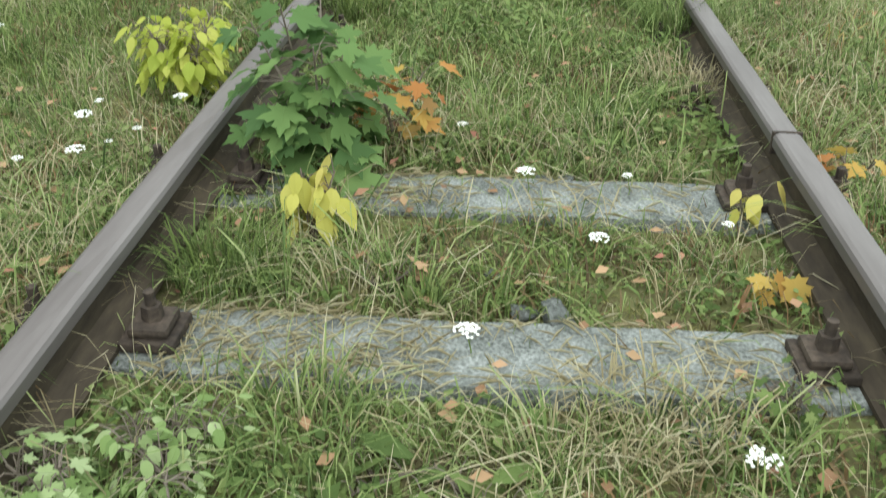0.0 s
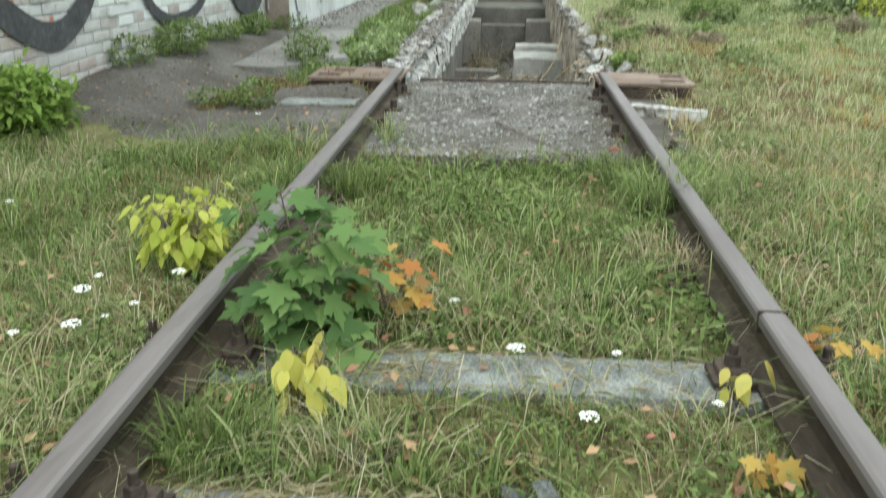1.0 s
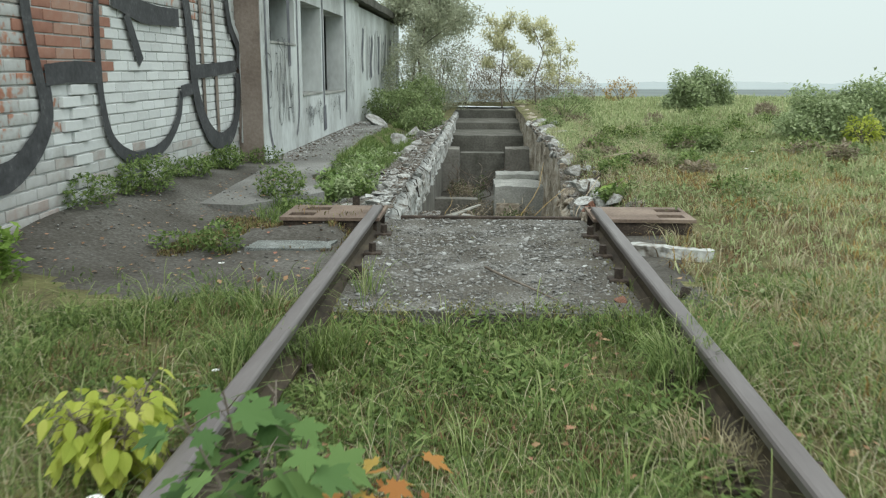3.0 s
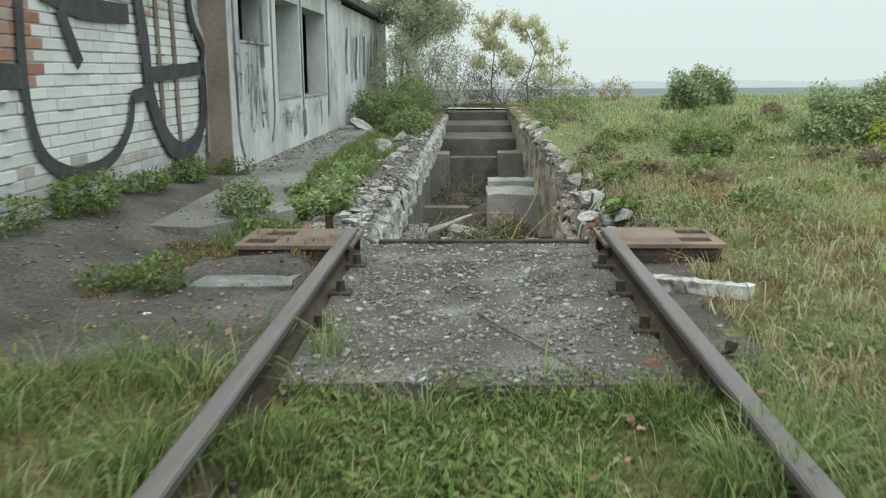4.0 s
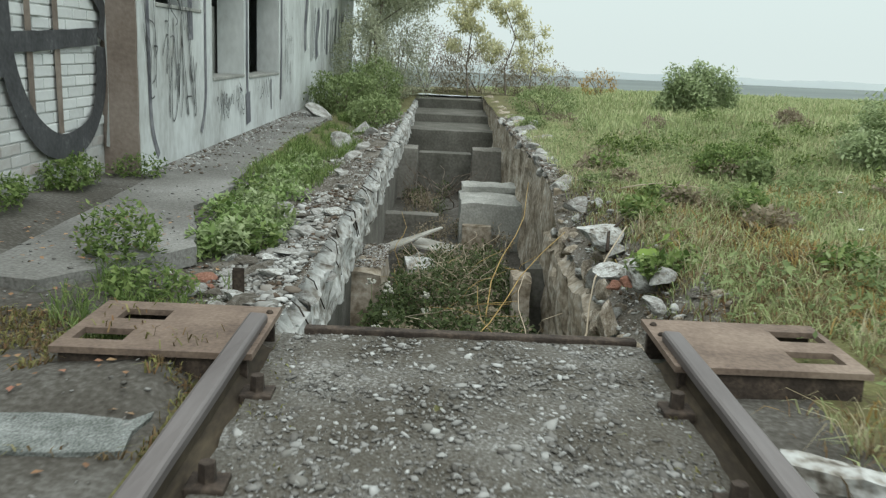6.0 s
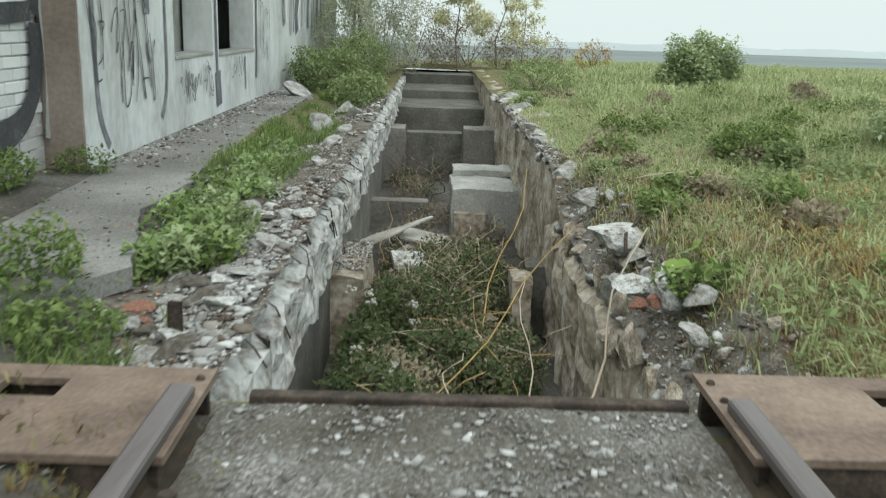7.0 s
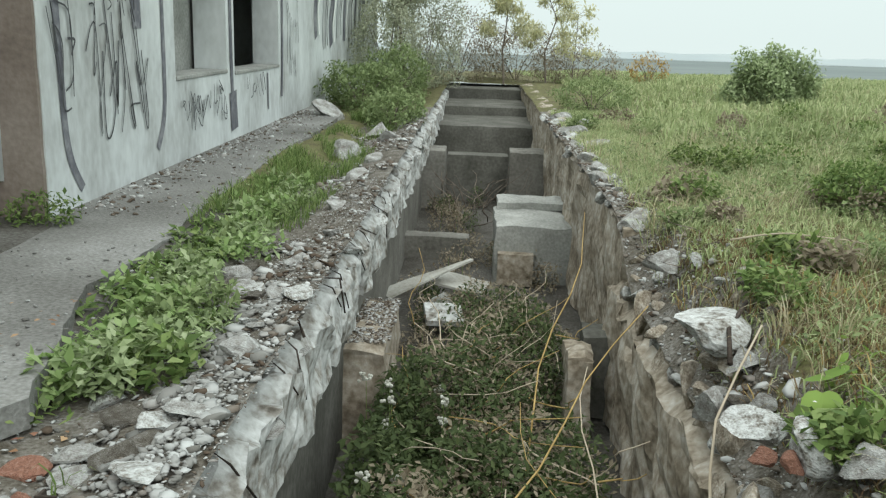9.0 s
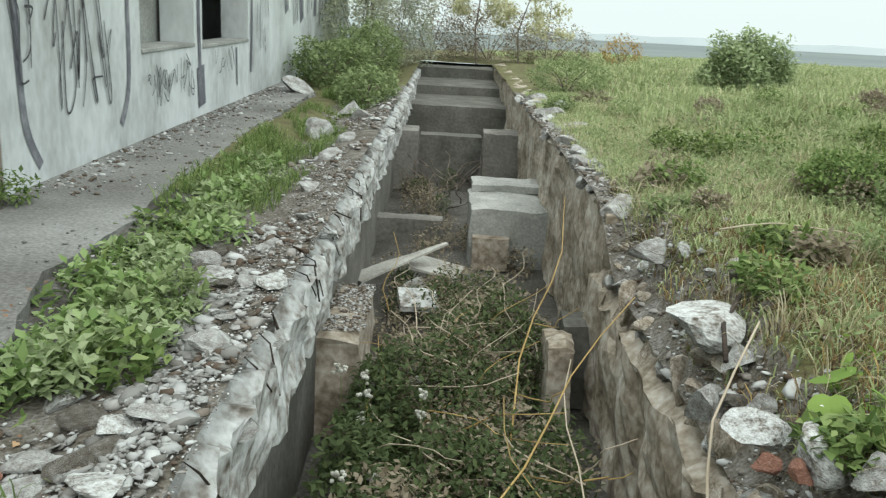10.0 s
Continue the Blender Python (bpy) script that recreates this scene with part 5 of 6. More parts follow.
for x, y, rx, ry, h, n in ((-2.68, 8.2, 0.2, 0.42, 0.24, 1800), (-2.70, 9.4, 0.18, 0.4, 0.14, 1200), (-2.68, 10.5, 0.16, 0.35, 0.2, 1400), (-2.5, 11.35, 0.2, 0.15, 0.16, 500), (-1.72, 8.75, 0.2, 0.22, 0.30, 1300), (-1.45, 8.35, 0.22, 0.2, 0.14, 600), (-1.62, 6.6, 0.14, 0.14, 0.2, 420), (-1.9, 6.75, 0.2, 0.15, 0.1, 300), (-2.75, 7.3, 0.16, 0.3, 0.2, 700)):
    shrub("weed_clump", "low green weeds growing from the paving", x, y, rx, ry, h, n, 0.04, M_HERB, "weed")
wr = random.Random(31)
for i in range(64):
    y = 9.2 + 0.066 * i + wr.uniform(-0.1, 0.1)
    edge_x = -1.50 - 0.16 * min(1.0, max(0.0, y - 9.4)) - 0.05 * max(0.0, y - 10.5)
    x = edge_x + wr.uniform(0.0, 0.46 - 0.02 * (y - 9.2))
    h = wr.uniform(0.06, 0.15) * (0.8 if y > 11.5 else 1.0)
    m = (M_HERB, M_FRESH, M_PALEBUSH, M_FRESH, M_BUSH)[i % 5]
    shrub("weed_clump", "leafy green weeds between the paving and the rubble", x, y, wr.uniform(0.10, 0.19), wr.uniform(0.12, 0.22), h, int(90 + 150 * wr.random()), wr.choice((0.04, 0.055, 0.07)), m, "weed", -0.08)
for i in range(62):
    x, y = wr.uniform(1.15, 3.2 + 0.09 * i), wr.uniform(7.8, 14.5 + 0.1 * i)
    shrub("weed_clump", "low leafy weeds on the grassy bank", x, y, wr.uniform(0.1, 0.26), wr.uniform(0.1, 0.3), wr.uniform(0.10, 0.22), int(200 + 400 * wr.random()), wr.choice((0.035, 0.05, 0.06)), (M_HERB, M_RUSTWEED, M_BUSH, M_RUSTWEED, M_LUSH)[i % 5], "weed")
for i in range(34):
    x, y = wr.uniform(-0.6, 0.7), wr.uniform(13.0, 20.0)
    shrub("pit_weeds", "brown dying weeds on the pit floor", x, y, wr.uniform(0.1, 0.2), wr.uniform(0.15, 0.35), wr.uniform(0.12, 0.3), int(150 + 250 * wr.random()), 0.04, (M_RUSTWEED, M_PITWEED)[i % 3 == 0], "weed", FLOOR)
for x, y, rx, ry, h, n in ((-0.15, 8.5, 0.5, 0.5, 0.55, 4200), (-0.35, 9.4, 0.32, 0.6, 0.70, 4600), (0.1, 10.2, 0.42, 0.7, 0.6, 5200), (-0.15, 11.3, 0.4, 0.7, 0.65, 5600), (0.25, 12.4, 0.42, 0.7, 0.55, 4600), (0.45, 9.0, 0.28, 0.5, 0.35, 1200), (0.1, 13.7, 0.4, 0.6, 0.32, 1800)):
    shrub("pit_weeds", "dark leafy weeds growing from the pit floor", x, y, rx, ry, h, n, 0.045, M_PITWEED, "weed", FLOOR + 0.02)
    shrub("pit_weeds", "brown dying weeds on the pit floor", x * 0.9 + 0.05, y + 0.35, rx, ry, h * 0.9, int(n * 0.8), 0.04, M_RUSTWEED, "weed", FLOOR + 0.02)
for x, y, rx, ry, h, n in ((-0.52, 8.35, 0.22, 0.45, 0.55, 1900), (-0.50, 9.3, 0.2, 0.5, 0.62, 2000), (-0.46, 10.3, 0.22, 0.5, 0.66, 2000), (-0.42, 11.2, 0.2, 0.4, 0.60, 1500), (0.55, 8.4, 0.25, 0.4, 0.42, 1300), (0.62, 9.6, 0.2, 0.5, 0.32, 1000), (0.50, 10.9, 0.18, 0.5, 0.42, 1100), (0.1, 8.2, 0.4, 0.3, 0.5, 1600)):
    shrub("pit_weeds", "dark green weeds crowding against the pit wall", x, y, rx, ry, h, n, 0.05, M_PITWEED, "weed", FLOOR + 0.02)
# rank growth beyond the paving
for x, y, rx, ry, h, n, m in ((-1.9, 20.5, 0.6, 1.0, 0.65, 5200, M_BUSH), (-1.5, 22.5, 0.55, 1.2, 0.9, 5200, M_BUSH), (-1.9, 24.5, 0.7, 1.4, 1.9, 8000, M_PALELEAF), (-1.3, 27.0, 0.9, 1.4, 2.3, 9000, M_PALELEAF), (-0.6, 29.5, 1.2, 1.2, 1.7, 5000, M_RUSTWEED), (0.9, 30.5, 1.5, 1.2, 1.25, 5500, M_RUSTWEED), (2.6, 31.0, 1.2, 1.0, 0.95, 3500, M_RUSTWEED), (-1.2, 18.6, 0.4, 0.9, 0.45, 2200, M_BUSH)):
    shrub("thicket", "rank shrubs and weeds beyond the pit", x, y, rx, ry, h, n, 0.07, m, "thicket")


def tree(x, y, h, label, crown, leaf, size, n, seed):
    """A young tree: leaning trunk, limbs, and leaf clusters at the limbs' ends."""
    r = random.Random(seed)
    z = float(ground_z(x, y))
    t = thing("tree", label, "tree", "trees beyond the pit", (x, y, z))
    trunk = [(0, 0, -0.1), (0.05 * h * r.uniform(-1, 1), 0, h * 0.3), (0.08 * h * r.uniform(-1, 1), 0.05, h * 0.62), (0.08 * h * r.uniform(-1, 1), 0, h * 0.92)]
    pcs, ends = [tube(trunk, 0.010 * h, 0.003 * h, 7)], []
    for i in range(15):
        u = r.uniform(0.25, 1.0)
        k = min(2, int(u * 3))
        b = Vector(trunk[k]).lerp(Vector(trunk[k + 1]), u * 3 - k)
        a, l = r.uniform(0, 6.28), crown * r.uniform(0.4, 1.0) * (1.25 - 0.6 * u)
        e = b + Vector((math.cos(a) * l, math.sin(a) * l, l * r.uniform(0.3, 0.9)))
        m = b.lerp(e, 0.5) + Vector((0, 0, 0.05))
        pcs.append(tube([tuple(b), tuple(m), tuple(e)], 0.0035 * h, 0.001 * h, 4))
        ends += [e, m.lerp(e, 0.5)]
    v, f = join(pcs)
    obj("trunk", v, f, M_BARK, t)
    P = np.concatenate([np.array(e)[None] + rng.normal(0, 1, (n // len(ends), 3)) * np.array([0.13, 0.13, 0.12]) * crown for e in ends])
    o = leaves("crown", P, size, leaf, 0.2, 0.42)
    o.parent = t
    return t


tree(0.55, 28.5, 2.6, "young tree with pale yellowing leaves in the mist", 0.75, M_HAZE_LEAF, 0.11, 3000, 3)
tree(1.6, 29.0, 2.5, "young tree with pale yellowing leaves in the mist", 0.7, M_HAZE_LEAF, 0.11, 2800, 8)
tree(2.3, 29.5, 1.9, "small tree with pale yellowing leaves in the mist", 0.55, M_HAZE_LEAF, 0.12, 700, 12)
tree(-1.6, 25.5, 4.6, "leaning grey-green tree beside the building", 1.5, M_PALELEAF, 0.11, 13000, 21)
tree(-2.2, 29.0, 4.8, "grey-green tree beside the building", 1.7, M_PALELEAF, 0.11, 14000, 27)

# the far wood at the edge of the field, its mist put into the colour
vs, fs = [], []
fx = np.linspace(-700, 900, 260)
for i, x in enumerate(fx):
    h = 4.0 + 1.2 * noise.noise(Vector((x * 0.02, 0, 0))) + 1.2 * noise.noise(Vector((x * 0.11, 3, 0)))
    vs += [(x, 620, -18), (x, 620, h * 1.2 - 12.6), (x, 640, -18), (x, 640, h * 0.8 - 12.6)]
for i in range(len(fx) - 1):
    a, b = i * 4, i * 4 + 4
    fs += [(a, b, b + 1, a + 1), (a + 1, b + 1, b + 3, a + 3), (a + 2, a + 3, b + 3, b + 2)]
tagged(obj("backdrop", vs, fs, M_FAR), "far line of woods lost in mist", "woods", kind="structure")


# ---- grass ----
def grass_zone(name, label, x0, x1, y0, y1, per_m2, h0, h1, w, material, bend=0.7, mask=None, clump=0.0):
    n = int((x1 - x0) * (y1 - y0) * per_m2)
    x, y = rng.uniform(x0, x1, n), rng.uniform(y0, y1, n)
    if clump:
        k = max(8, int(n / 26))
        c = rng.integers(0, k, n)
        bx, by = rng.uniform(x0, x1, k), rng.uniform(y0, y1, k)
        pull = rng.random(n) < clump
        x = np.where(pull, bx[c] + rng.normal(0, 0.03, n), x)
        y = np.where(pull, by[c] + rng.normal(0, 0.03, n), y)
    head = None
    if clump:
        away = np.arctan2(y - by[c], x - bx[c])
        head = np.where(pull, away, rng.uniform(0, 6.28, n))
    ok = np.abs(np.abs(x) - 0.7525) > 0.055
    ok |= y > 7.5
    ok &= ~((x > PIT_L - 0.25) & (x < PIT_R + 0.12) & (y > 7.0) & (y < PIT_Y1))
    ok &= ~((np.abs(x) < 0.69) & (y > 5.12 + 0.12 * np.sin(x * 9) + 0.06 * np.sin(x * 31)) & (y < 7.6))
    ok &= ~((np.abs(np.abs(x) - 0.655) < 0.07) & (rng.random(n) < 0.75))
    ok &= ~((x > 0.7) & (x < 1.05 + 0.2 * lumps(x, y * 2)) & (y > 5.6) & (y < 7.3) & (rng.random(n) < 0.93))
    if 0.05 < h1 < 0.3 and y1 < 7:
        ok &= ~((lumps(x * 1.7 + 5, y * 1.9 + 1) > 0.22) & (rng.random(n) < 0.7))
    ok &= ~((x < -1.5) & (y > 11.3 + 8 * (x < WX)) & (x < -1.75) & (y < 18.6))
    ok &= ~((x < WX) & (y > 5) & (y < 29))
    bare = (x < -0.9) & (y > 5.25 + 0.25 * np.sin(x * 4) + 0.25 * np.maximum(0, -x - 1.6)) & (y < 19)
    ok &= ~(bare & (name != "bank_grass") & (rng.random(n) < (0.965 if material is not M_HERB else 0.9)))
    ok &= ~((x > 0.7) & (x < 1.5) & (y > 7.05) & (y < 7.72))
    for sy in (2.20, 2.89):
        ok &= ~((np.abs(x) < 0.62) & (np.abs(y - sy) < 0.125) & (rng.random(n) < 0.93))
    if mask is not None:
        ok &= mask(x, y)
    x, y = x[ok], y[ok]
    patch = 0.75 + 0.5 * (0.5 + 0.5 * lumps(x * 0.8 + 2, y * 0.8))
    h = rng.uniform(h0, h1, len(x)) * patch
    o = blades(name, x, y, ground_z(x, y) - 0.008, h, w * rng.uniform(0.6, 1.3, len(x)), material, bend, None if head is None else head[ok], name in ("field_grass", "moss"))
    return tagged(o, label, "grass", kind="stuff")


lush = lambda x, y: lumps(x * 0.9 + 1.7, y * 0.8 + 0.4) + 0.55 * smooth(3.2, 4.2, y) * (x < 0.72) - 0.5 * (x > 0.8) - 0.45 * (y < 3.1) > 0.12
grass_zone("grass", "short mixed green grass between and beside the rails", -3.2, 3.4, 0.8, 5.9, 3000, 0.03, 0.10, 0.0038, M_GRASS, 1.0, lambda x, y: ~lush(x, y), 0.35)
grass_zone("lush_grass", "lush dark green grass in patches", -3.2, 3.4, 0.8, 5.9, 2900, 0.04, 0.105, 0.0045, M_LUSH, 1.0, lush, 0.5)
grass_zone("long_grass", "long arching grass in tufts beside the rails", -2.6, 2.8, 1.0, 5.8, 420, 0.08, 0.2, 0.0045, M_GRASS, 1.25, None, 0.9)
grass_zone("dead_grass", "bleached dead grass lying between the rails", -2.6, 2.8, 0.9, 5.8, 1050, 0.04, 0.16, 0.0034, M_STRAW, 1.7, lambda x, y: ~lush(x, y) | (rng.random(len(x)) < 0.2), 0.5)
grass_zone("moss", "short brownish moss and seedlings on the track bed", -1.7, 1.8, 1.0, 4.2, 6000, 0.008, 0.035, 0.005, M_MOSS, 1.2)
grass_zone("moss", "short brownish moss along the gravel", -1.5, 1.6, 4.2, 6.0, 3500, 0.008, 0.03, 0.007, M_MOSS, 1.2)
grass_zone("clover", "low leafy weeds among the grass", -3.0, 3.2, 0.9, 6.0, 700, 0.02, 0.06, 0.014, M_HERB, 0.9)
withered = lambda x, y: (lumps(x * 1.3 + 4, y * 1.1) + 0.9 * smooth(2.6, 1.3, x) + 0.3 * (y < 9.5) - 0.9 * smooth(11.0, 13.0, y) > 0.35) & (x < 3.4) & (y < 13.0)
grass_zone("field_grass", "rough autumn grass of the field", 0.9, 8.0, 5.6, 20.0, 1250, 0.045, 0.13, 0.008, M_FIELD, 1.1, lambda x, y: ~withered(x, y) | (rng.random(len(x)) < 0.3), 0.5)
grass_zone("field_tufts", "tall straw-coloured tufts in the field", 1.0, 8.0, 3.0, 18.0, 110, 0.08, 0.19, 0.005, M_STRAW, 1.1, None, 0.8)
grass_zone("brown_grass", "brown withered grass on the crumbling bank", 0.98, 3.4, 5.9, 13.0, 900, 0.025, 0.085, 0.006, M_BROWNGRASS, 1.3, withered, 0.5)
grass_zone("brown_grass", "brown withered grass and stems on the track bed", -2.6, 2.6, 1.2, 5.3, 1300, 0.03, 0.10, 0.0055, M_BROWNGRASS, 1.3, lambda x, y: lumps(x * 1.5 + 7, y * 1.4 + 3) > 0.0, 0.5)
grass_zone("ochre_grass", "ochre dying grass beside the track", 1.0, 4.6, 4.0, 11.5, 260, 0.05, 0.13, 0.006, M_OCHRE, 1.1, lambda x, y: lumps(x * 1.1, y * 0.9 + 2) > -0.1, 0.6)
grass_zone("field_grass", "rough autumn grass of the far field", 2.0, 17.0, 16.0, 36.0, 170, 0.10, 0.28, 0.018, M_FIELD, 1.0, None, 0.5)
grass_zone("field_grass", "rough autumn grass of the far field", 2.0, 34.0, 34.0, 61.0, 44, 0.12, 0.30, 0.034, M_FIELD, 1.0, None, 0.5)
grass_zone("field_grass", "rough grass beside the field path", 3.2, 14.0, 1.0, 16.0, 300, 0.08, 0.2, 0.013, M_FIELD, 0.9, None, 0.5)
grass_zone("field_grass", "rough grass on the building's side", -8.0, -2.9, 1.0, 8.0, 900, 0.05, 0.16, 0.006, M_GRASS, 0.9, None, 0.5)
grass_zone("bank_grass", "green grass along the broken paving", -1.75, -1.15, 7.4, 20.0, 2400, 0.04, 0.14, 0.006, M_HERB, 0.9, lambda x, y: (lumps(x * 2, y * 1.5) > 0.0) & ((y < 8.8) | (y > 11.5)), 0.5)
grass_zone("bank_grass", "thin mossy grass on the rim of the pit", 1.0, 1.7, 7.6, 20.0, 1500, 0.03, 0.11, 0.005, M_FIELD, 1.0, lambda x, y: (x > 1.12 + 0.15 * lumps(x * 3, y * 2)) & (~withered(x, y) | (rng.random(len(x)) < 0.3)), 0.5)
# leafy ground cover in patches
n = 26000
px, py = rng.uniform(-0.69, 0.69, n), rng.uniform(1.2, 4.6, n)
ok = lumps(px * 2.6, py * 2.3 + 2) > 0.0
for sy in (2.20, 2.89):
    ok &= ~(np.abs(py - sy) < 0.13)
P = np.stack([px[ok], py[ok], ground_z(px[ok], py[ok]) + rng.uniform(0.0, 0.045, ok.sum())], 1)
tagged(leaves("ground_cover", P, 0.018, M_LUSH, 0.55, 0.55), "tiny green leaves covering the track bed", "weeds", kind="stuff")
n = 60000
px, py = rng.uniform(-2.6, 2.6, n), rng.uniform(1.0, 6.0, n)
ok = (lumps(px * 1.5 + 3, py * 1.6) > 0.12) & (np.abs(np.abs(px) - 0.7525) > 0.07) & ~((px < -0.9) & (py > 5.2)) & ~((np.abs(px) < 0.68) & (py > 5.1))
for sy in (2.20, 2.89):
    ok &= ~((np.abs(px) < 0.62) & (np.abs(py - sy) < 0.13))
P = np.stack([px[ok], py[ok], ground_z(px[ok], py[ok]) + rng.uniform(0.0, 0.05, ok.sum())], 1)
tagged(leaves("ground_cover", P, 0.028, M_HERB, 0.6, 0.6), "patches of small green leaves in the grass", "weeds", kind="stuff")
n = 30000
px, py = rng.uniform(1.2, 7.5, n), rng.uniform(5.0, 17.0, n)
ok = lumps(px * 0.9 + 1, py * 0.7) > 0.1
P = np.stack([px[ok], py[ok], ground_z(px[ok], py[ok]) + rng.uniform(0.0, 0.12, ok.sum())], 1)
tagged(leaves("ground_cover", P, 0.05, M_BUSH, 0.5, 0.5), "patches of leafy weeds in the field", "weeds", kind="stuff")

# straw and needles lying on the sleepers
n = 1500
px, py = rng.uniform(-0.62, 0.62, n), np.where(rng.random(n) < 0.6, 2.20, 2.89) + rng.uniform(-0.12, 0.12, n)
ok = (rng.random(n) < 0.35) | (px < -0.1)
P = np.stack([px, py, np.full(n, 0.006)], 1)[ok]
tagged(leaves("straw_litter", P, 0.07, M_STRAW, 0.97, 0.05), "dry straw scattered on the sleepers", "straw", kind="stuff")

# fallen leaves
n = 1500
px, py = rng.uniform(-1.6, 1.8, n), rng.uniform(1.0, 6.0, n)
ok = (np.abs(np.abs(px) - 0.7525) > 0.07) & ((py < 5.1) | (np.abs(px) > 0.9)) & (lumps(px * 2.1, py * 1.9 + 4) > -0.1)
P = np.stack([px[ok], py[ok], ground_z(px[ok], py[ok]) + rng.uniform(0.01, 0.06, ok.sum())], 1)
tagged(leaves("fallen_leaves", P, 0.035, M_DEADLEAF, 0.7, 0.7), "brown and red fallen leaves in the grass", "leaves", kind="stuff")
n = 500
P = np.stack([rng.uniform(-3.0, -0.95, n), rng.uniform(5.9, 10.0, n), np.zeros(n)], 1)
P[:, 2] = np.where((P[:, 1] > 8.4) & (P[:, 0] < -1.5), 0.055, ground_z(P[:, 0], P[:, 1]) + 0.01)
tagged(leaves("fallen_leaves", P, 0.03, M_DEADLEAF, 0.85, 0.7), "brown leaves on the dirt", "leaves", kind="stuff")
n = 9000
px, py = rng.uniform(-0.69, 0.69, n), rng.uniform(5.05, 7.3, n)
side = np.maximum(smooth(0.42, 0.68, np.abs(px)) * (0.25 + 0.75 * smooth(6.4, 5.2, py)), smooth(5.45, 5.1, py) * 1.2)
ok = (rng.random(n) < side) & (lumps(px * 3 + 2, py * 2.4) > -0.15)
o = blades("moss", px[ok], py[ok], np.full(ok.sum(), 0.026), rng.uniform(0.006, 0.028, ok.sum()), rng.uniform(0.004, 0.009, ok.sum()), M_MOSS, 1.2, None, True)
tagged(o, "brown and green moss creeping over the gravel's edge", "moss", kind="stuff")
n = 9000
px, py = rng.uniform(-0.68, 0.68, n), rng.uniform(3.1, 5.15, n)
ok = lumps(px * 2.4 + 1, py * 2.1 + 2) > 0.02
P = np.stack([px[ok], py[ok], ground_z(px[ok], py[ok]) + rng.uniform(0.01, 0.07, ok.sum())], 1)
tagged(leaves("ground_cover", P, 0.042, M_HERB, 0.5, 0.34), "green dandelion and plantain leaves between the rails", "weeds", kind="stuff")


def tuft(x, y, r, n, h, material, label, z=None):
    """A tuft of long arching grass."""
    a, d = rng.uniform(0, 6.28, n), r * np.sqrt(rng.random(n))
    px, py = x + d * np.cos(a), y + d * np.sin(a)
    pz = ground_z(px, py) if z is None else np.full(n, z)
    o = blades("grass_tuft", px, py, pz - 0.005, h * rng.uniform(0.5, 1.1, n), rng.uniform(0.003, 0.006, n), material, 1.0, a + rng.normal(0, 1.1, n))
    return tagged(o, label, "grass", "tufts beside the rails")


for x, y, r, n, h, m, label in ((0.70, 4.42, 0.12, 420, 0.24, M_GRASS, "long pale grass tuft arching over the rail"), (0.84, 4.55, 0.1, 260, 0.22, M_GRASS, "long pale grass tuft arching over the rail"), (0.62, 3.75, 0.14, 170, 0.15, M_STRAW, "bleached grass tuft beside the rail foot"),
                                (0.60, 4.9, 0.14, 320, 0.16, M_LUSH, "green grass tuft at the end of the gravel"), (-0.62, 4.6, 0.14, 340, 0.18, M_LUSH, "green grass tuft beside the rail"), (-0.86, 4.45, 0.1, 220, 0.2, M_GRASS, "long grass tuft beside the rail"), (-0.58, 2.45, 0.1, 240, 0.16, M_LUSH, "green grass tuft at the rail foot"),
                                (0.30, 2.02, 0.12, 180, 0.13, M_STRAW, "bleached grass tuft before the sleeper"), (-0.30, 1.95, 0.14, 260, 0.15, M_GRASS, "pale grass tuft before the sleeper"), (0.02, 3.35, 0.2, 130, 0.12, M_STRAW, "bleached grass tuft between the rails"), (0.35, 3.2, 0.18, 130, 0.12, M_STRAW, "bleached grass tuft between the rails"), (-0.57, 5.45, 0.05, 60, 0.2, M_GRASS, "thin grass tuft beside the gravel")):
    tuft(x, y, r, n, h, m, label)

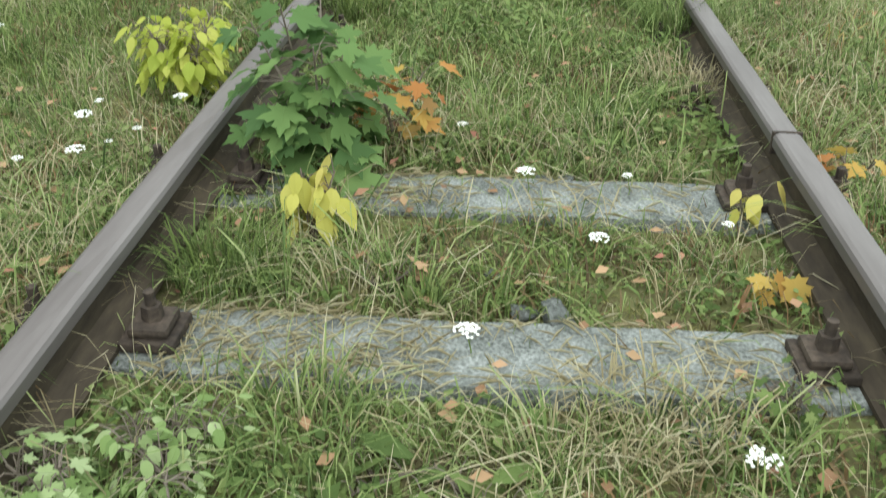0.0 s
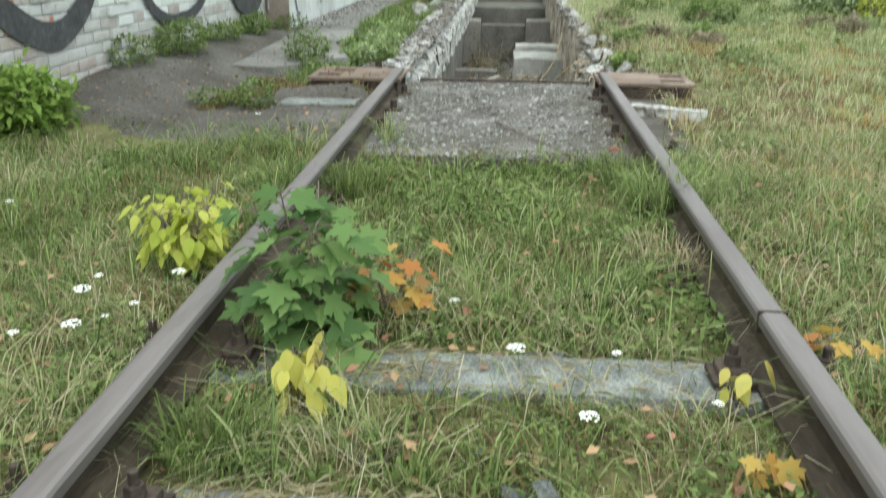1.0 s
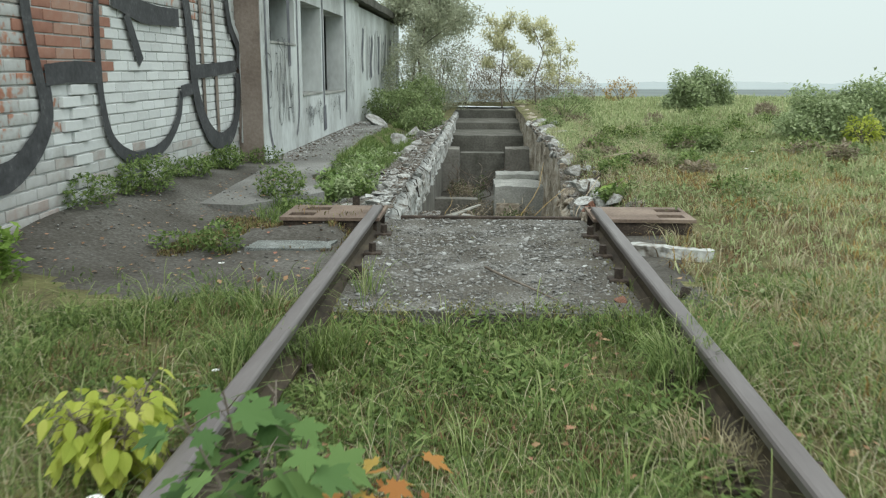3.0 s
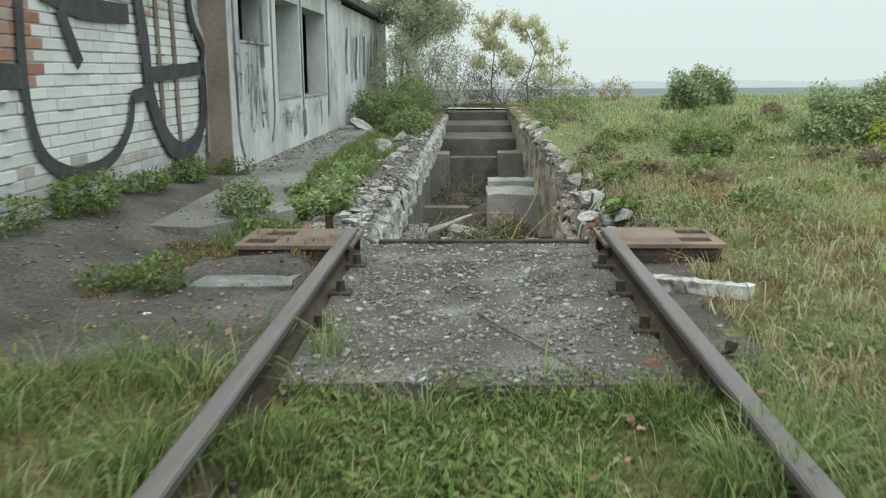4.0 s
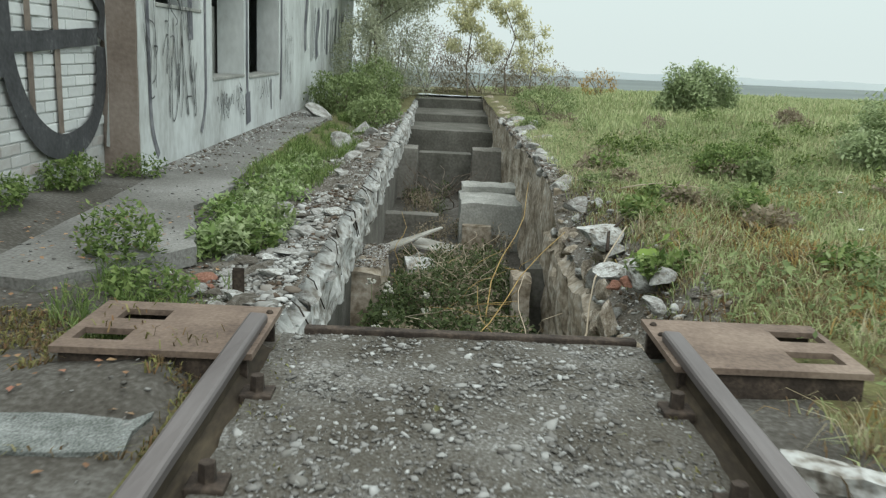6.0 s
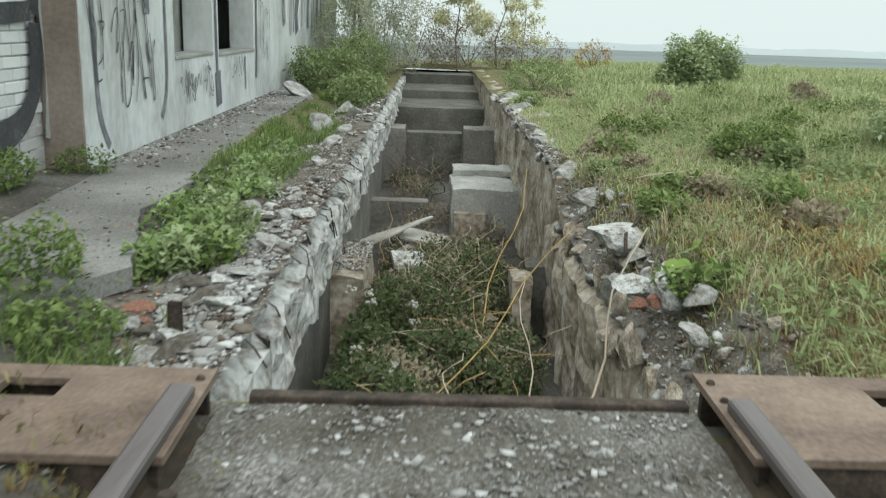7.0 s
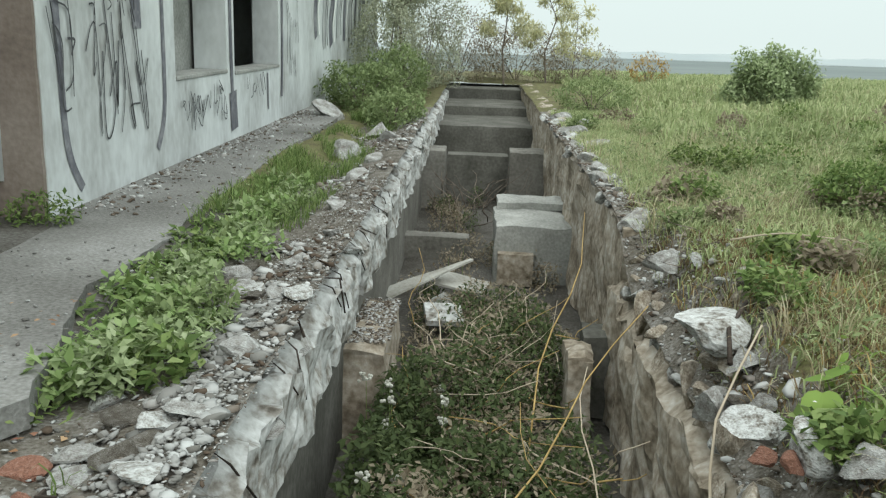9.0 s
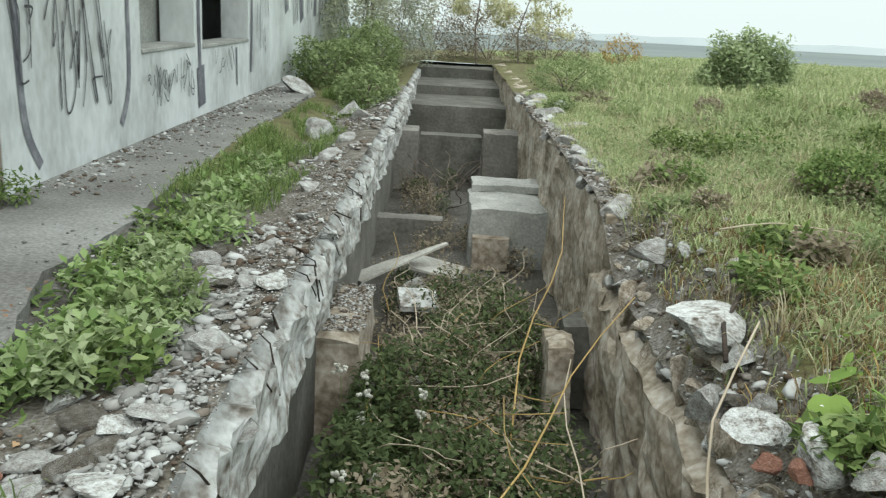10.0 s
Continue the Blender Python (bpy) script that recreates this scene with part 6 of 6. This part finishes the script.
# red-brown moss round the plate and the slab on the building's side
n = 9000
px, py = rng.uniform(-2.0, -0.84, n), rng.uniform(6.5, 7.9, n)
inside = (px > -1.34) & (py > 7.08) & (py < 7.6)
ok = (lumps(px * 2.3, py * 2.1 + 1) > -0.05) & ~((px < -0.9) & (px > -1.42) & (py > 6.52) & (py < 6.97)) & (~inside | (rng.random(n) < 0.06))
pz = np.where(inside, 0.118, ground_z(px, py))[ok]
for k, (m, label) in enumerate(((M_BROWNGRASS, "red-brown moss and dead grass round the steel plate"), (M_MOSS, "green-brown moss round the steel plate"))):
    pick = np.arange(ok.sum()) % 2 == k
    o = blades("moss", px[ok][pick], py[ok][pick], pz[pick] - 0.004, rng.uniform(0.012, 0.055, pick.sum()), rng.uniform(0.004, 0.009, pick.sum()), m, 1.2, None, True)
    tagged(o, label, "moss", kind="stuff")

# pale flakes of concrete scattered over the rim
n = 2600
px, py = -0.80 - np.abs(rng.normal(0, 0.22, n)), rng.uniform(7.75, 10.2, n)
ok = (px > -1.32) & (lumps(px * 3.1 + 2, py * 2.3) > -0.25)
P = np.stack([px, py, np.maximum(ground_z(px, py), -0.15) + 0.014], 1)[ok]
tagged(pebbles("concrete_flakes", P, np.clip(rng.lognormal(-3.5, 0.5, len(P)), 0.015, 0.11), M_PALESTONE), "pale flat flakes of broken concrete on the rim", "rubble", kind="stuff")
n = 12000
px, py = rng.uniform(0.98, 2.2, n), rng.uniform(7.75, 12.0, n)
ok = (lumps(px * 2.7 + 1, py * 1.9 + 3) + 0.9 * smooth(1.0, 1.5, px) > 0.25)
for k, (m, label) in enumerate(((M_BROWNGRASS, "red-brown moss and dead stems on the crumbling bank"), (M_MOSS, "green-brown moss on the crumbling bank"), (M_FIELD, "short pale grass on the crumbling bank"))):
    pick = np.arange(ok.sum()) % 3 == k
    qx, qy = px[ok][pick], py[ok][pick]
    o = blades("moss", qx, qy, ground_z(qx, qy) - 0.004, rng.uniform(0.012, 0.06, pick.sum()), rng.uniform(0.004, 0.009, pick.sum()), m, 1.2, None, True)
    tagged(o, label, "moss", kind="stuff")
